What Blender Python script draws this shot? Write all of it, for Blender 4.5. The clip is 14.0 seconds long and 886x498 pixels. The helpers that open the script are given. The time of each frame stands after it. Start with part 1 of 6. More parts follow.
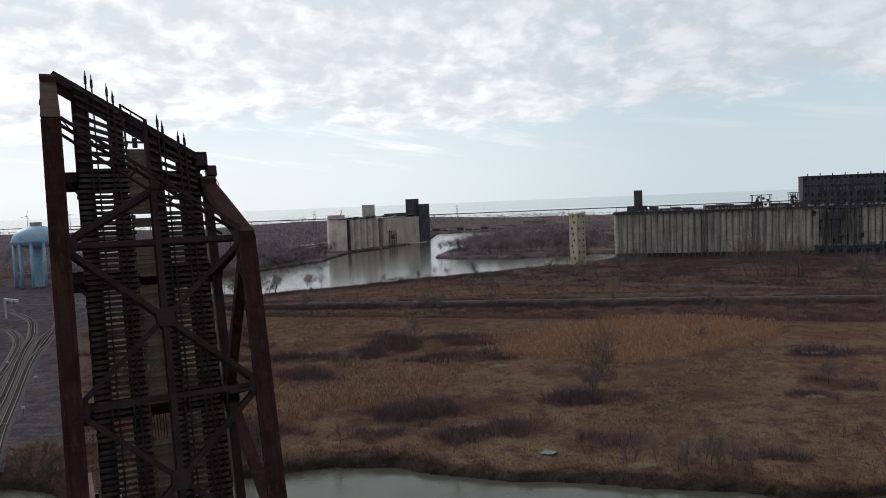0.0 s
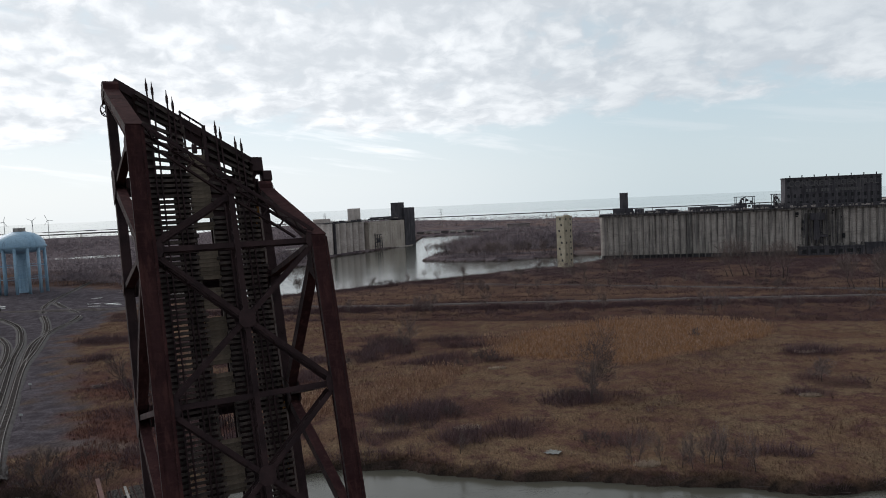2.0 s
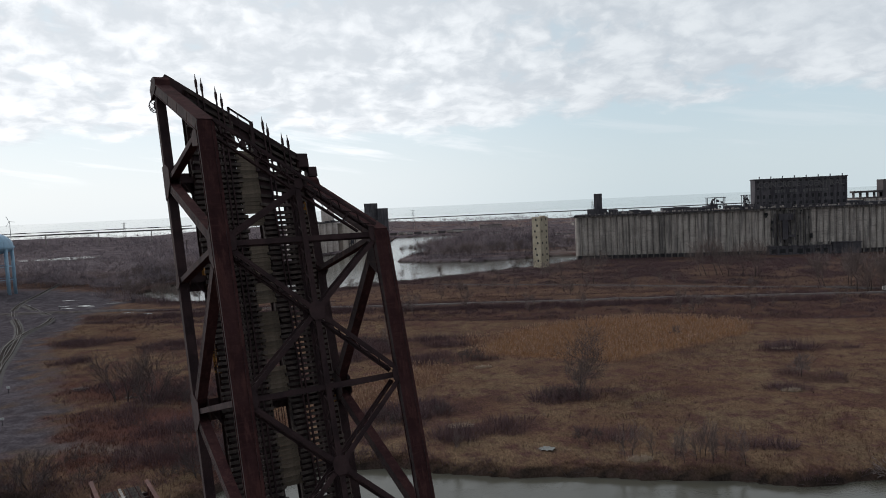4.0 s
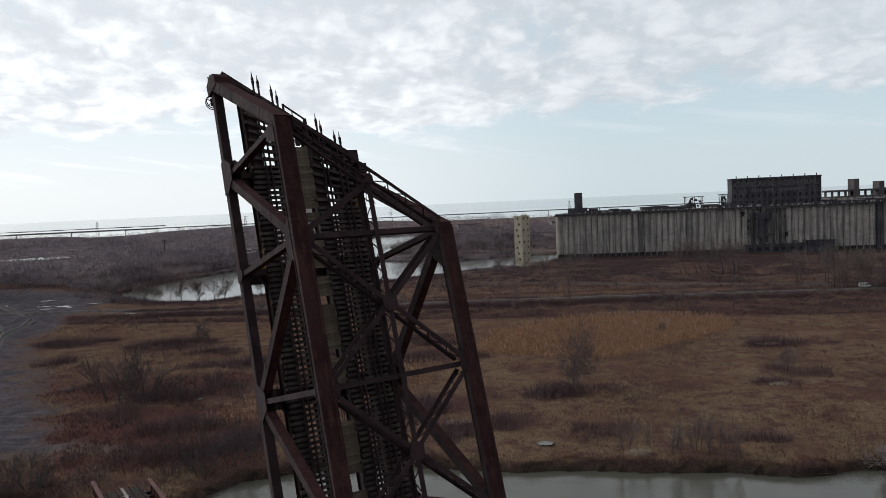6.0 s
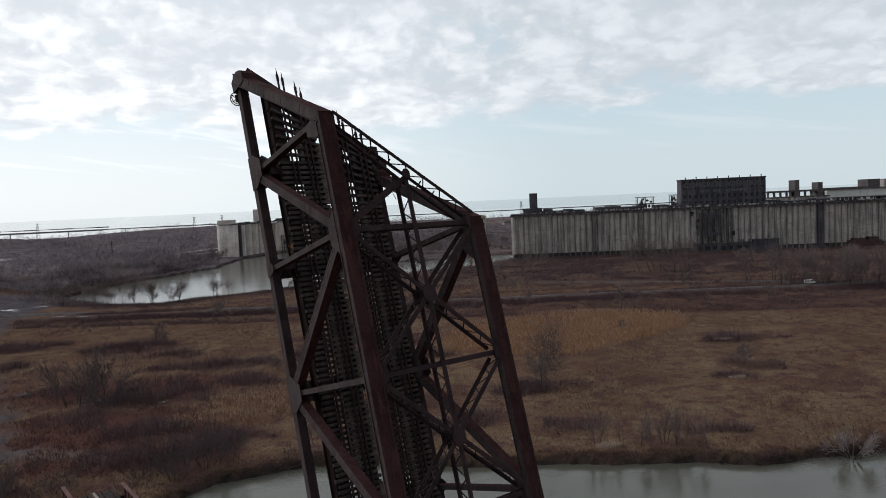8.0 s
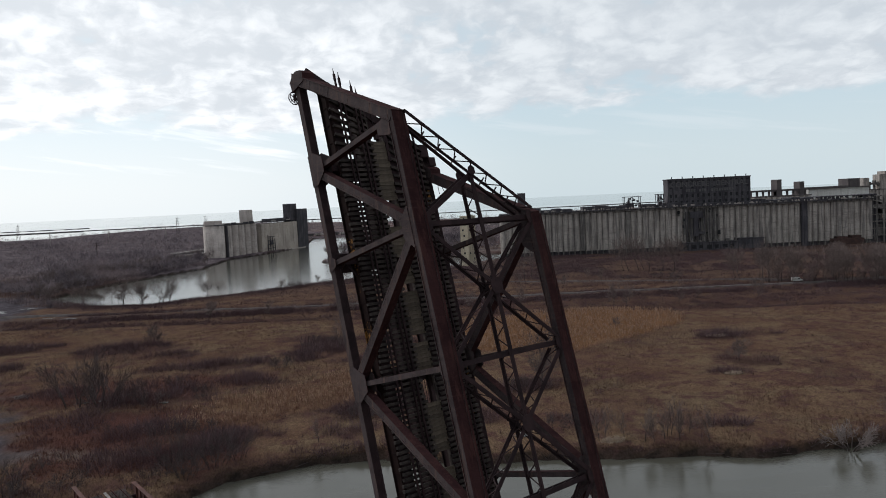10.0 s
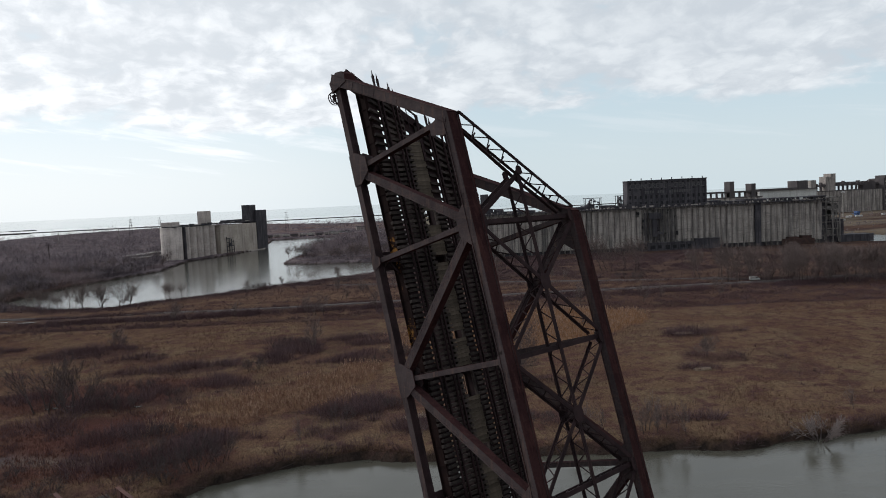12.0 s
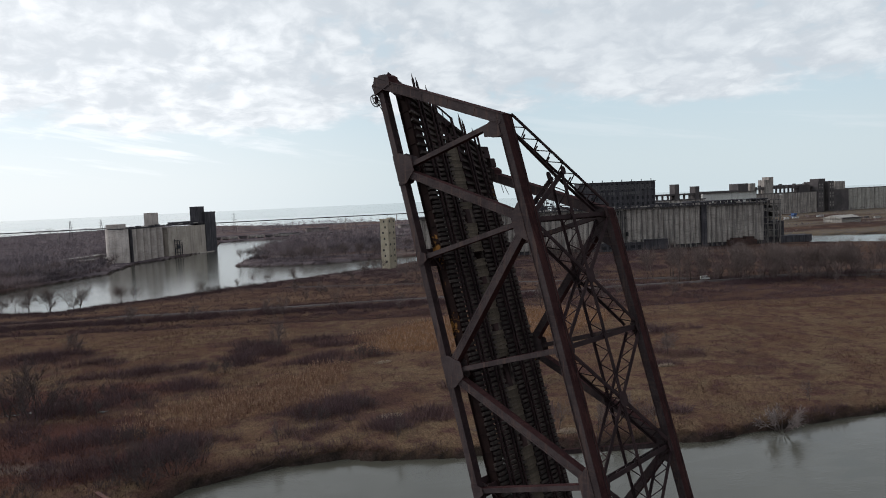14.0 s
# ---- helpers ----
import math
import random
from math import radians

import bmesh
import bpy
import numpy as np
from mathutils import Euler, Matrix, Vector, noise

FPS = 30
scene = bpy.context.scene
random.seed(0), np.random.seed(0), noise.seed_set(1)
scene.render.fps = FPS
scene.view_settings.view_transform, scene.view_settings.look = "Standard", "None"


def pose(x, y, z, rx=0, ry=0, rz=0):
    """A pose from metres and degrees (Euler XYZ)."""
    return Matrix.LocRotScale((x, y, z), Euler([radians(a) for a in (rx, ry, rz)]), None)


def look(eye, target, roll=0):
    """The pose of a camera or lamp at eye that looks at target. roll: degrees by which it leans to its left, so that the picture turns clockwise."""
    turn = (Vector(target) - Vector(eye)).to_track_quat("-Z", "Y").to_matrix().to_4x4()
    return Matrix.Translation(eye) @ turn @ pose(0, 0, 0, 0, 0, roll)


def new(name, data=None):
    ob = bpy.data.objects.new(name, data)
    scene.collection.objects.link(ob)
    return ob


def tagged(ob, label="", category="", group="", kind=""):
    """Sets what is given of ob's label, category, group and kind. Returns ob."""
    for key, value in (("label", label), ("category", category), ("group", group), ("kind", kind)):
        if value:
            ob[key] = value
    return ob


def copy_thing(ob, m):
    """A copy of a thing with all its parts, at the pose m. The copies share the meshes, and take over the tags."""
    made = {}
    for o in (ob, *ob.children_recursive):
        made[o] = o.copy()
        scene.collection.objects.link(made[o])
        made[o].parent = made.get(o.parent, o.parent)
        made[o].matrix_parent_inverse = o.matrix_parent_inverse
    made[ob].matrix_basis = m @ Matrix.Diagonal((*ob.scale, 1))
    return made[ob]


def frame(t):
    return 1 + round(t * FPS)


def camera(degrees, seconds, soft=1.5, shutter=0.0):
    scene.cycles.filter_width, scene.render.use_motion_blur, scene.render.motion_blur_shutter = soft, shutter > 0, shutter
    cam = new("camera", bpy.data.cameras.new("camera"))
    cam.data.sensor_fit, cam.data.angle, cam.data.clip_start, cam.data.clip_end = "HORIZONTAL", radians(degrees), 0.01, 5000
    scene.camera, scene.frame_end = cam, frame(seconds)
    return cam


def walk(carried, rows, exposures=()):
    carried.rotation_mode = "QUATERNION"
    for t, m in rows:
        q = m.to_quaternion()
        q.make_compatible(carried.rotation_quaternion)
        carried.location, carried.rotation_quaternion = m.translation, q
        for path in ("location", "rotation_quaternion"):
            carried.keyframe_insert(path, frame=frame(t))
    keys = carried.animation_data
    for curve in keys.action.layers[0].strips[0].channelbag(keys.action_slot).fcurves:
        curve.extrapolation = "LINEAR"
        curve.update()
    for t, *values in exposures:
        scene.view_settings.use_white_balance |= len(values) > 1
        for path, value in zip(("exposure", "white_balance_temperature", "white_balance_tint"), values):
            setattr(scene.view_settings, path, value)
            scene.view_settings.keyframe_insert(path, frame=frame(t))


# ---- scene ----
cam = camera(62.7, 14.0, 0.95)
PATH = [
    (0, (-4.377, 1.266, 57.745), (-4.433, 3.261, 57.613), -2.3),
    (0.5, (-5.542, 0.589, 58.054), (-5.587, 2.584, 57.924), -2.3),
    (1, (-6.809, 0.428, 58.028), (-6.842, 2.423, 57.899), -2.4),
    (1.5, (-8.031, 0.102, 57.888), (-8.049, 2.098, 57.762), -2.5),
    (2, (-9.355, -0.23, 57.948), (-9.361, 1.766, 57.823), -2.6),
    (2.5, (-10.662, -0.517, 57.826), (-10.656, 1.48, 57.701), -2.7),
    (3, (-12.058, -0.632, 57.811), (-12.024, 1.363, 57.686), -2.6),
    (5.5, (-18.795, -2.075, 57.779), (-18.676, -0.083, 57.652), -2.7),
    (6, (-20.196, -2.232, 57.754), (-20.053, -0.242, 57.624), -2.6),
    (6.5, (-21.499, -2.477, 57.712), (-21.311, -0.49, 57.58), -2.6),
    (7, (-22.776, -2.655, 57.663), (-22.538, -0.674, 57.53), -2.6),
    (7.5, (-24.139, -2.887, 57.651), (-23.872, -0.909, 57.516), -2.6),
    (8, (-25.432, -3.17, 57.601), (-25.155, -1.194, 57.467), -2.6),
    (10.5, (-32.112, -3.984, 57.548), (-31.754, -2.021, 57.412), -2.7),
    (11, (-33.571, -3.976, 57.551), (-33.169, -2.022, 57.414), -2.6),
    (11.5, (-35.124, -4.029, 57.622), (-34.7, -2.079, 57.484), -2.7),
    (12, (-36.745, -4.082, 57.672), (-36.306, -2.135, 57.535), -2.7),
    (12.5, (-38.436, -4.217, 57.748), (-37.964, -2.278, 57.611), -2.6),
    (13, (-40.214, -4.275, 57.719), (-39.705, -2.346, 57.581), -2.6),
    (13.5, (-42.054, -4.446, 57.721), (-41.51, -2.526, 57.584), -2.6),
    (14, (-43.941, -4.493, 57.744), (-43.363, -2.583, 57.606), -2.6),
]
walk(cam, [(t, look(eye, target, roll)) for t, eye, target, roll in PATH], [(0, 0.0, 6350, 10), (14, 0.08, 6350, 10)])

# ---- light ----
SUN_AZ, SUN_EL = radians(-50), radians(30)     # from +y towards +x; height
sun_way = Vector((math.sin(SUN_AZ) * math.cos(SUN_EL), math.cos(SUN_AZ) * math.cos(SUN_EL), math.sin(SUN_EL)))
sun = new("sun", bpy.data.lights.new("sun", "SUN"))
sun.data.energy, sun.data.angle, sun.data.color = 1.5, radians(18), (1.0, 0.955, 0.91)
sun.matrix_world = look((0, 0, 200), Vector((0, 0, 200)) - sun_way)


class Graph:
    """A short way to write node trees."""

    def __init__(self, tree):
        self.t = tree

    def node(self, kind, **props):
        n = self.t.nodes.new(kind)
        for k, val in props.items():
            if k == "op":
                n.operation = val
            elif k == "blend":
                n.blend_type = val
            elif k == "dtype":
                n.data_type = val
        return n

    def put(self, sock, val):
        if isinstance(val, bpy.types.NodeSocket):
            self.t.links.new(val, sock)
        else:
            sock.default_value = val

    def math(self, op, a, b=0.0, clamp=False):
        n = self.node("ShaderNodeMath", op=op)
        n.use_clamp = clamp
        self.put(n.inputs[0], a)
        self.put(n.inputs[1], b)
        return n.outputs[0]

    def ramp(self, x, lo, hi, a=0.0, b=1.0):
        n = self.node("ShaderNodeMapRange")
        n.interpolation_type = "SMOOTHSTEP"
        for s, val in zip(("Value", "From Min", "From Max", "To Min", "To Max"), (x, lo, hi, a, b)):
            self.put(n.inputs[s], val)
        return n.outputs[0]

    def mix(self, f, a, b, blend="MIX"):
        n = self.node("ShaderNodeMix", dtype="RGBA")
        n.blend_type = blend
        self.put(n.inputs[0], f)
        self.put(n.inputs[6], a if isinstance(a, bpy.types.NodeSocket) else (*a, 1))
        self.put(n.inputs[7], b if isinstance(b, bpy.types.NodeSocket) else (*b, 1))
        return n.outputs[2]

    def noise(self, vec, scale, detail=4.0, rough=0.55, distort=0.0):
        n = self.node("ShaderNodeTexNoise")
        self.put(n.inputs["Vector"], vec)
        for k, val in (("Scale", scale), ("Detail", detail), ("Roughness", rough), ("Distortion", distort)):
            n.inputs[k].default_value = val
        return n.outputs["Fac"]

    def vec(self, x, y, z):
        n = self.node("ShaderNodeCombineXYZ")
        for s, val in zip(n.inputs, (x, y, z)):
            self.put(s, val)
        return n.outputs[0]

    def scaled(self, vec, s):
        n = self.node("ShaderNodeVectorMath", op="MULTIPLY")
        self.put(n.inputs[0], vec)
        n.inputs[1].default_value = s
        return n.outputs[0]


# sky: a Nishita dome under a sheet of broken altocumulus
world = bpy.data.worlds.new("sky")
scene.world = world
world.use_nodes = True
world.node_tree.nodes.clear()
g = Graph(world.node_tree)
sky = g.node("ShaderNodeTexSky")
sky.sky_type, sky.sun_disc = "NISHITA", False
sky.sun_elevation, sky.sun_rotation = SUN_EL, SUN_AZ
sky.dust_density, sky.air_density = 2.0, 1.0
tc = g.node("ShaderNodeTexCoord").outputs["Generated"]
sep = g.node("ShaderNodeSeparateXYZ")
g.put(sep.inputs[0], tc)
dx, dy, dz = sep.outputs
up = g.math("MAXIMUM", dz, 0.0)
azimuth = g.math("ARCTAN2", dx, dy)
plane = g.vec(azimuth, g.math("MULTIPLY", g.math("LOGARITHM", g.math("ADD", up, 0.09), math.e), 0.36), 3.7)
BRIGHT_AZ = radians(-32)
toward = g.math("ADD", g.math("MULTIPLY", dx, math.sin(BRIGHT_AZ)), g.math("MULTIPLY", dy, math.cos(BRIGHT_AZ)))
def voronoi(vec, scale, soft):
    n = g.node("ShaderNodeTexVoronoi")
    n.feature = "SMOOTH_F1"
    g.put(n.inputs["Vector"], vec)
    n.inputs["Scale"].default_value, n.inputs["Smoothness"].default_value = scale, soft
    return n.outputs["Distance"]


deck = g.vec(azimuth, g.math("MULTIPLY", g.math("LOGARITHM", g.math("ADD", up, 0.07), math.e), 0.50), 1.3)
big = g.noise(plane, 3.4, 3.0, 0.5)
drift = g.noise(deck, 3.6, 3.0, 0.55, 0.3)
bend = g.node("ShaderNodeTexNoise")
g.put(bend.inputs["Vector"], deck)
bend.inputs["Scale"].default_value, bend.inputs["Detail"].default_value = 17.0, 3.0
add = g.node("ShaderNodeVectorMath", op="ADD")
g.put(add.inputs[0], deck)
g.put(add.inputs[1], g.scaled(bend.outputs["Color"], (0.045, 0.045, 0.0)))
cell = g.noise(add.outputs[0], 12.5, 6.0, 0.56, 0.1)
fine = g.noise(add.outputs[0], 44.0, 5.0, 0.62)
puffs = g.math("SUBTRACT", 1.0, g.math("ADD", g.math("MULTIPLY", voronoi(add.outputs[0], 19.0, 0.6), 0.6), g.math("MULTIPLY", voronoi(add.outputs[0], 41.0, 0.5), 0.4)))
wob = g.math("ADD", g.math("MULTIPLY", g.math("SUBTRACT", big, 0.5), 0.08), g.math("MULTIPLY", g.math("SUBTRACT", cell, 0.5), 0.10))
sheet = g.ramp(g.math("ADD", g.math("SUBTRACT", up, g.math("MULTIPLY", dx, 0.022)), wob), 0.093, 0.122)
thick = g.math("ADD", g.math("ADD", g.math("MULTIPLY", cell, 0.85), g.math("MULTIPLY", drift, 0.55)), g.math("MULTIPLY", puffs, 0.35))
gaps = g.ramp(thick, 0.58, 0.80)
cover = g.math("MULTIPLY", sheet, g.ramp(gaps, 0.0, 1.0, 0.52, 1.0))
tilt = g.math("ADD", dz, g.math("MULTIPLY", dx, 0.16))
streak_v = g.vec(g.math("MULTIPLY", dx, 2.6), g.math("MULTIPLY", dy, 0.6), g.math("MULTIPLY", tilt, 26.0))
streak = g.math("MULTIPLY", g.ramp(g.noise(streak_v, 2.0, 5.0, 0.6, 0.25), 0.52, 0.74), g.ramp(up, 0.03, 0.07))
lump = g.math("ADD", g.math("ADD", g.math("MULTIPLY", puffs, 0.34), g.math("MULTIPLY", fine, 0.30)), g.math("MULTIPLY", cell, 0.62))
shade = g.ramp(lump, 0.51, 0.81)
dull = g.ramp(g.math("ADD", up, g.math("MULTIPLY", g.math("SUBTRACT", drift, 0.5), 0.40)), 0.15, 0.27)
shade = g.math("MULTIPLY", shade, g.ramp(dull, 0.0, 1.0, 1.0, 0.70))
glow = g.ramp(toward, 0.62, 0.98)
cloud_dark = g.mix(glow, (0.59, 0.63, 0.67), (0.74, 0.77, 0.80))
cloud_light = g.mix(glow, (0.80, 0.83, 0.85), (1.14, 1.145, 1.15))
cloud = g.mix(shade, cloud_dark, cloud_light)
SKY = 0.10
clear = g.mix(1.0, sky.outputs[0], (SKY, SKY, SKY), "MULTIPLY")
haze_low = g.mix(glow, (0.635, 0.725, 0.755), (0.89, 0.94, 0.955))
blue = g.mix(g.ramp(up, 0.02, 0.20), haze_low, g.mix(glow, (0.52, 0.66, 0.74), (0.69, 0.825, 0.90)))
clear = g.mix(0.93, clear, blue)
veil = g.mix(g.math("MULTIPLY", streak, g.ramp(glow, 0.0, 1.0, 0.25, 0.85)), clear, cloud_light)
total = g.mix(g.math("MULTIPLY", cover, 0.95), veil, cloud)
away = g.ramp(toward, -0.75, 0.30, 0.64, 1.0)
total = g.mix(1.0, total, g.vec(away, away, away), "MULTIPLY")
below = g.mix(g.ramp(dz, -0.02, -0.005), (0.50, 0.56, 0.58), total)
bg = g.node("ShaderNodeBackground")
g.put(bg.inputs[0], below)
bg.inputs[1].default_value = 1.0
g.put(g.node("ShaderNodeOutputWorld").inputs[0], bg.outputs[0])


# ---- materials ----
def material(name, base, other, scale, rough=0.85, metal=0.0, bump=0.3, fine=8.0, stain=None, streaks=False, vary=0.0, coords="Object", spec=0.25, hard=(0.50, 0.70)):
    """A surface of two colours mottled at two scales, with relief; stain: a third colour in patches or, with streaks, in runs down the z axis."""
    m = bpy.data.materials.new(name)
    m.use_nodes = True
    t = m.node_tree
    b = t.nodes["Principled BSDF"]
    g = Graph(t)
    if coords == "Object":
        at = g.node("ShaderNodeTexCoord").outputs["Object"]
    else:
        at = g.node("ShaderNodeNewGeometry").outputs["Position"]
    n1 = g.noise(at, scale, 5.0, 0.6, 0.3)
    n2 = g.noise(at, scale * fine, 4.0, 0.6)
    col = g.mix(g.ramp(n1, 0.35, 0.65), base, other)
    if stain:
        sv = g.scaled(at, (1.0, 1.0, 0.07)) if streaks else at
        n3 = g.noise(sv, scale * (5.0 if streaks else 0.6), 6.0, 0.7)
        col = g.mix(g.ramp(n3, *hard), col, stain)
        if streaks:
            pour = g.noise(g.scaled(at, (0.12, 0.12, 1.0)), scale * 11.0, 4.0, 0.7)
            col = g.mix(g.math("MULTIPLY", g.ramp(pour, 0.52, 0.66), 0.45), col, stain)
    col = g.mix(1.0, col, g.mix(n2, (0.70, 0.70, 0.70), (1.25, 1.25, 1.25)), "MULTIPLY")
    if vary:
        rnd = g.node("ShaderNodeObjectInfo").outputs["Random"]
        f = g.math("ADD", 1.0 - vary, g.math("MULTIPLY", rnd, 2 * vary))
        col = g.mix(1.0, col, g.vec(f, f, f), "MULTIPLY")
    g.put(b.inputs["Base Color"], col)
    g.put(b.inputs["Roughness"], g.ramp(n2, 0.2, 0.8, max(rough - 0.12, 0.03), min(rough + 0.1, 1.0)))
    b.inputs["Metallic"].default_value = metal
    b.inputs["Specular IOR Level"].default_value = spec
    if bump:
        bn = g.node("ShaderNodeBump")
        bn.inputs["Strength"].default_value = bump
        bn.inputs["Distance"].default_value = 0.05
        g.put(bn.inputs["Height"], g.math("ADD", n2, n1))
        g.put(b.inputs["Normal"], bn.outputs[0])
    return m


STEEL = material("rusted_steel", (0.031, 0.0150, 0.0162), (0.047, 0.0228, 0.0236), 0.5, 0.9, 0.0, 0.3, 11.0, (0.064, 0.0295, 0.028), True, spec=0.02, coords="World", hard=(0.48, 0.66))
# Paler, greyer steel for sideways faces; the sky's light is in its colour.
FADED_SKYLIT_STEEL = material("faded_steel_web", (0.048, 0.0375, 0.0395), (0.076, 0.060, 0.0615), 0.5, 0.85, 0.0, 0.35, 13.0, (0.100, 0.068, 0.062), True, spec=0.06, coords="World", hard=(0.50, 0.68))
# Dark steel and tie colours are raised a little to stand for lens veil.
STEEL_DARK = material("dark_steel", (0.025, 0.0165, 0.0185), (0.043, 0.0265, 0.0280), 0.7, 0.8, 0.0, 0.25, 9.0, spec=0.10)
TIE = material("creosoted_timber", (0.029, 0.0235, 0.0225), (0.060, 0.047, 0.042), 2.0, 0.9, 0.0, 0.4, 6.0, vary=0.35)
BOARD = material("weathered_board", (0.072, 0.057, 0.043), (0.120, 0.096, 0.074), 1.2, 0.9, 0.0, 0.4, 7.0, vary=0.3)
CONCRETE = material("stained_concrete", (0.300, 0.268, 0.246), (0.415, 0.372, 0.340), 0.09, 0.92, 0.0, 0.3, 12.0, (0.150, 0.136, 0.130), True, coords="World", hard=(0.43, 0.66))
CONCRETE_PALE = material("pale_concrete", (0.33, 0.31, 0.285), (0.42, 0.395, 0.36), 0.06, 0.92, 0.0, 0.3, 12.0, (0.19, 0.175, 0.16), True, coords="World", hard=(0.48, 0.68))
DARKWALL = material("sooty_brick", (0.056, 0.053, 0.062), (0.096, 0.088, 0.096), 0.12, 0.9, 0.0, 0.3, 10.0, (0.040, 0.037, 0.043), True, coords="World", hard=(0.45, 0.62))
CREAM = material("cream_render", (0.36, 0.315, 0.235), (0.44, 0.385, 0.295), 0.15, 0.85, 0.0, 0.2, 10.0, (0.22, 0.19, 0.145), True)
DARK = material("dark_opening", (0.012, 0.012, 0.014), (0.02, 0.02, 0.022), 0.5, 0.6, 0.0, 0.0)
TANK = material("pale_blue_paint", (0.25, 0.385, 0.51), (0.31, 0.445, 0.56), 0.1, 0.5, 0.0, 0.1, 9.0, (0.18, 0.28, 0.38), True)


# ---- building helpers ----
def mesh_of(name, verts, faces, mat, smooth=False):
    me = bpy.data.meshes.new(name)
    me.from_pydata([tuple(p) for p in verts], [], [tuple(f) for f in faces])
    me.materials.append(mat)
    if smooth:
        me.shade_smooth()
    return me


class Shape:
    """Collects simple solids into one mesh."""

    def __init__(self):
        self.v, self.f = [], []

    def add(self, verts, faces):
        n = len(self.v)
        self.v.extend(verts)
        self.f.extend([tuple(i + n for i in f) for f in faces])
        return self

    def box(self, lo, hi, m=None):
        x0, y0, z0 = lo
        x1, y1, z1 = hi
        c = [(x0, y0, z0), (x1, y0, z0), (x1, y1, z0), (x0, y1, z0), (x0, y0, z1), (x1, y0, z1), (x1, y1, z1), (x0, y1, z1)]
        if m is not None:
            c = [tuple(m @ Vector(p)) for p in c]
        return self.add(c, [(0, 3, 2, 1), (4, 5, 6, 7), (0, 1, 5, 4), (1, 2, 6, 5), (2, 3, 7, 6), (3, 0, 4, 7)])

    def beam(self, a, b, wide, deep, side=(1, 0, 0)):
        """A bar from a to b, wide along side and deep across it."""
        a, b = Vector(a), Vector(b)
        z = (b - a).normalized()
        s = Vector(side)
        s = (s - z * s.dot(z))
        if s.length < 1e-4:
            s = Vector((0, 1, 0)) - z * z.y
        s.normalize()
        d = z.cross(s)
        c = []
        for p in (a, b):
            for i, j in ((-1, -1), (1, -1), (1, 1), (-1, 1)):
                c.append(tuple(p + s * (i * wide / 2) + d * (j * deep / 2)))
        return self.add(c, [(0, 3, 2, 1), (4, 5, 6, 7), (0, 1, 5, 4), (1, 2, 6, 5), (2, 3, 7, 6), (3, 0, 4, 7)])

    def tube(self, a, b, r0, r1, n=8, caps=True):
        a, b = Vector(a), Vector(b)
        z = (b - a).normalized()
        s = Vector((1, 0, 0)) if abs(z.x) < 0.9 else Vector((0, 1, 0))
        s = (s - z * s.dot(z)).normalized()
        d = z.cross(s)
        c = []
        for p, r in ((a, r0), (b, r1)):
            for k in range(n):
                q = 2 * math.pi * k / n
                c.append(tuple(p + (s * math.cos(q) + d * math.sin(q)) * r))
        f = [(k, (k + 1) % n, n + (k + 1) % n, n + k) for k in range(n)]
        if caps:
            f += [tuple(range(n - 1, -1, -1)), tuple(range(n, 2 * n))]
        return self.add(c, f)

    def cone(self, a, b, r):
        """A thin three-sided twig."""
        z = (b - a).normalized()
        s = z.orthogonal().normalized() * r
        d = z.cross(s)
        return self.add([tuple(a + s), tuple(a - s * 0.5 + d * 0.87), tuple(a - s * 0.5 - d * 0.87), tuple(b)], [(0, 1, 3), (1, 2, 3), (2, 0, 3)])

    def lathe(self, centre, rings, n=32, start=0.0, sweep=2 * math.pi):
        """Rings of (radius, z) about a vertical axis."""
        cx, cy = centre
        closed = sweep > 6.28
        m = n if closed else n + 1
        c = []
        for r, z in rings:
            for k in range(m):
                q = start + sweep * k / n
                c.append((cx + r * math.cos(q), cy + r * math.sin(q), z))
        f = []
        for i in range(len(rings) - 1):
            for k in range(n):
                k2 = (k + 1) % m
                f.append((i * m + k, i * m + k2, (i + 1) * m + k2, (i + 1) * m + k))
        return self.add(c, f)

    def laced(self, a, b, wide, deep, side, bar=0.09, pitch=0.0, chan=0.10):
        """Two channels along a to b, joined on both faces by a zigzag of bars."""
        a, b = Vector(a), Vector(b)
        z = (b - a).normalized()
        s = Vector(side)
        s = (s - z * s.dot(z)).normalized()
        d = z.cross(s)
        for i in (-1, 1):
            o = s * (i * (wide - chan) / 2)
            self.beam(a + o, b + o, chan, deep, s)
        n = max(2, round((b - a).length / (pitch or wide * 0.85)))
        for j in (-1, 1):
            o = d * (j * (deep / 2 - 0.015))
            for k in range(n):
                i = 1 if (k + (j > 0)) % 2 else -1
                p = a + (b - a) * (k / n) + s * (i * (wide / 2 - chan)) + o
                q = a + (b - a) * ((k + 1) / n) - s * (i * (wide / 2 - chan)) + o
                self.beam(p, q, bar, 0.025, s)
        return self

    def open_web(self, a, b, deep, flange, out=(0, 1, 0), thick=0.09, bar=0.075):
        """A brace of two slim flange pairs joined by one zigzag of bars in its web; deep along out."""
        a, b = Vector(a), Vector(b)
        z = (b - a).normalized()
        o = Vector(out)
        o = (o - z * o.dot(z)).normalized()
        f = z.cross(o)
        for i in (-1, 1):
            c = o * (i * (deep / 2 - thick / 2))
            self.beam(a + c, b + c, thick * 0.55, flange, o)
            self.beam(a + c * 0.93, b + c * 0.93, thick * 1.7, 0.06, o)
        n = max(3, round((b - a).length / (deep * 0.62)))
        for k in range(n):
            i = 1 if k % 2 else -1
            p = a + (b - a) * (k / n) + o * (i * (deep / 2 - thick))
            q = a + (b - a) * ((k + 1) / n) - o * (i * (deep / 2 - thick))
            self.beam(p, q, bar, 0.03, o)
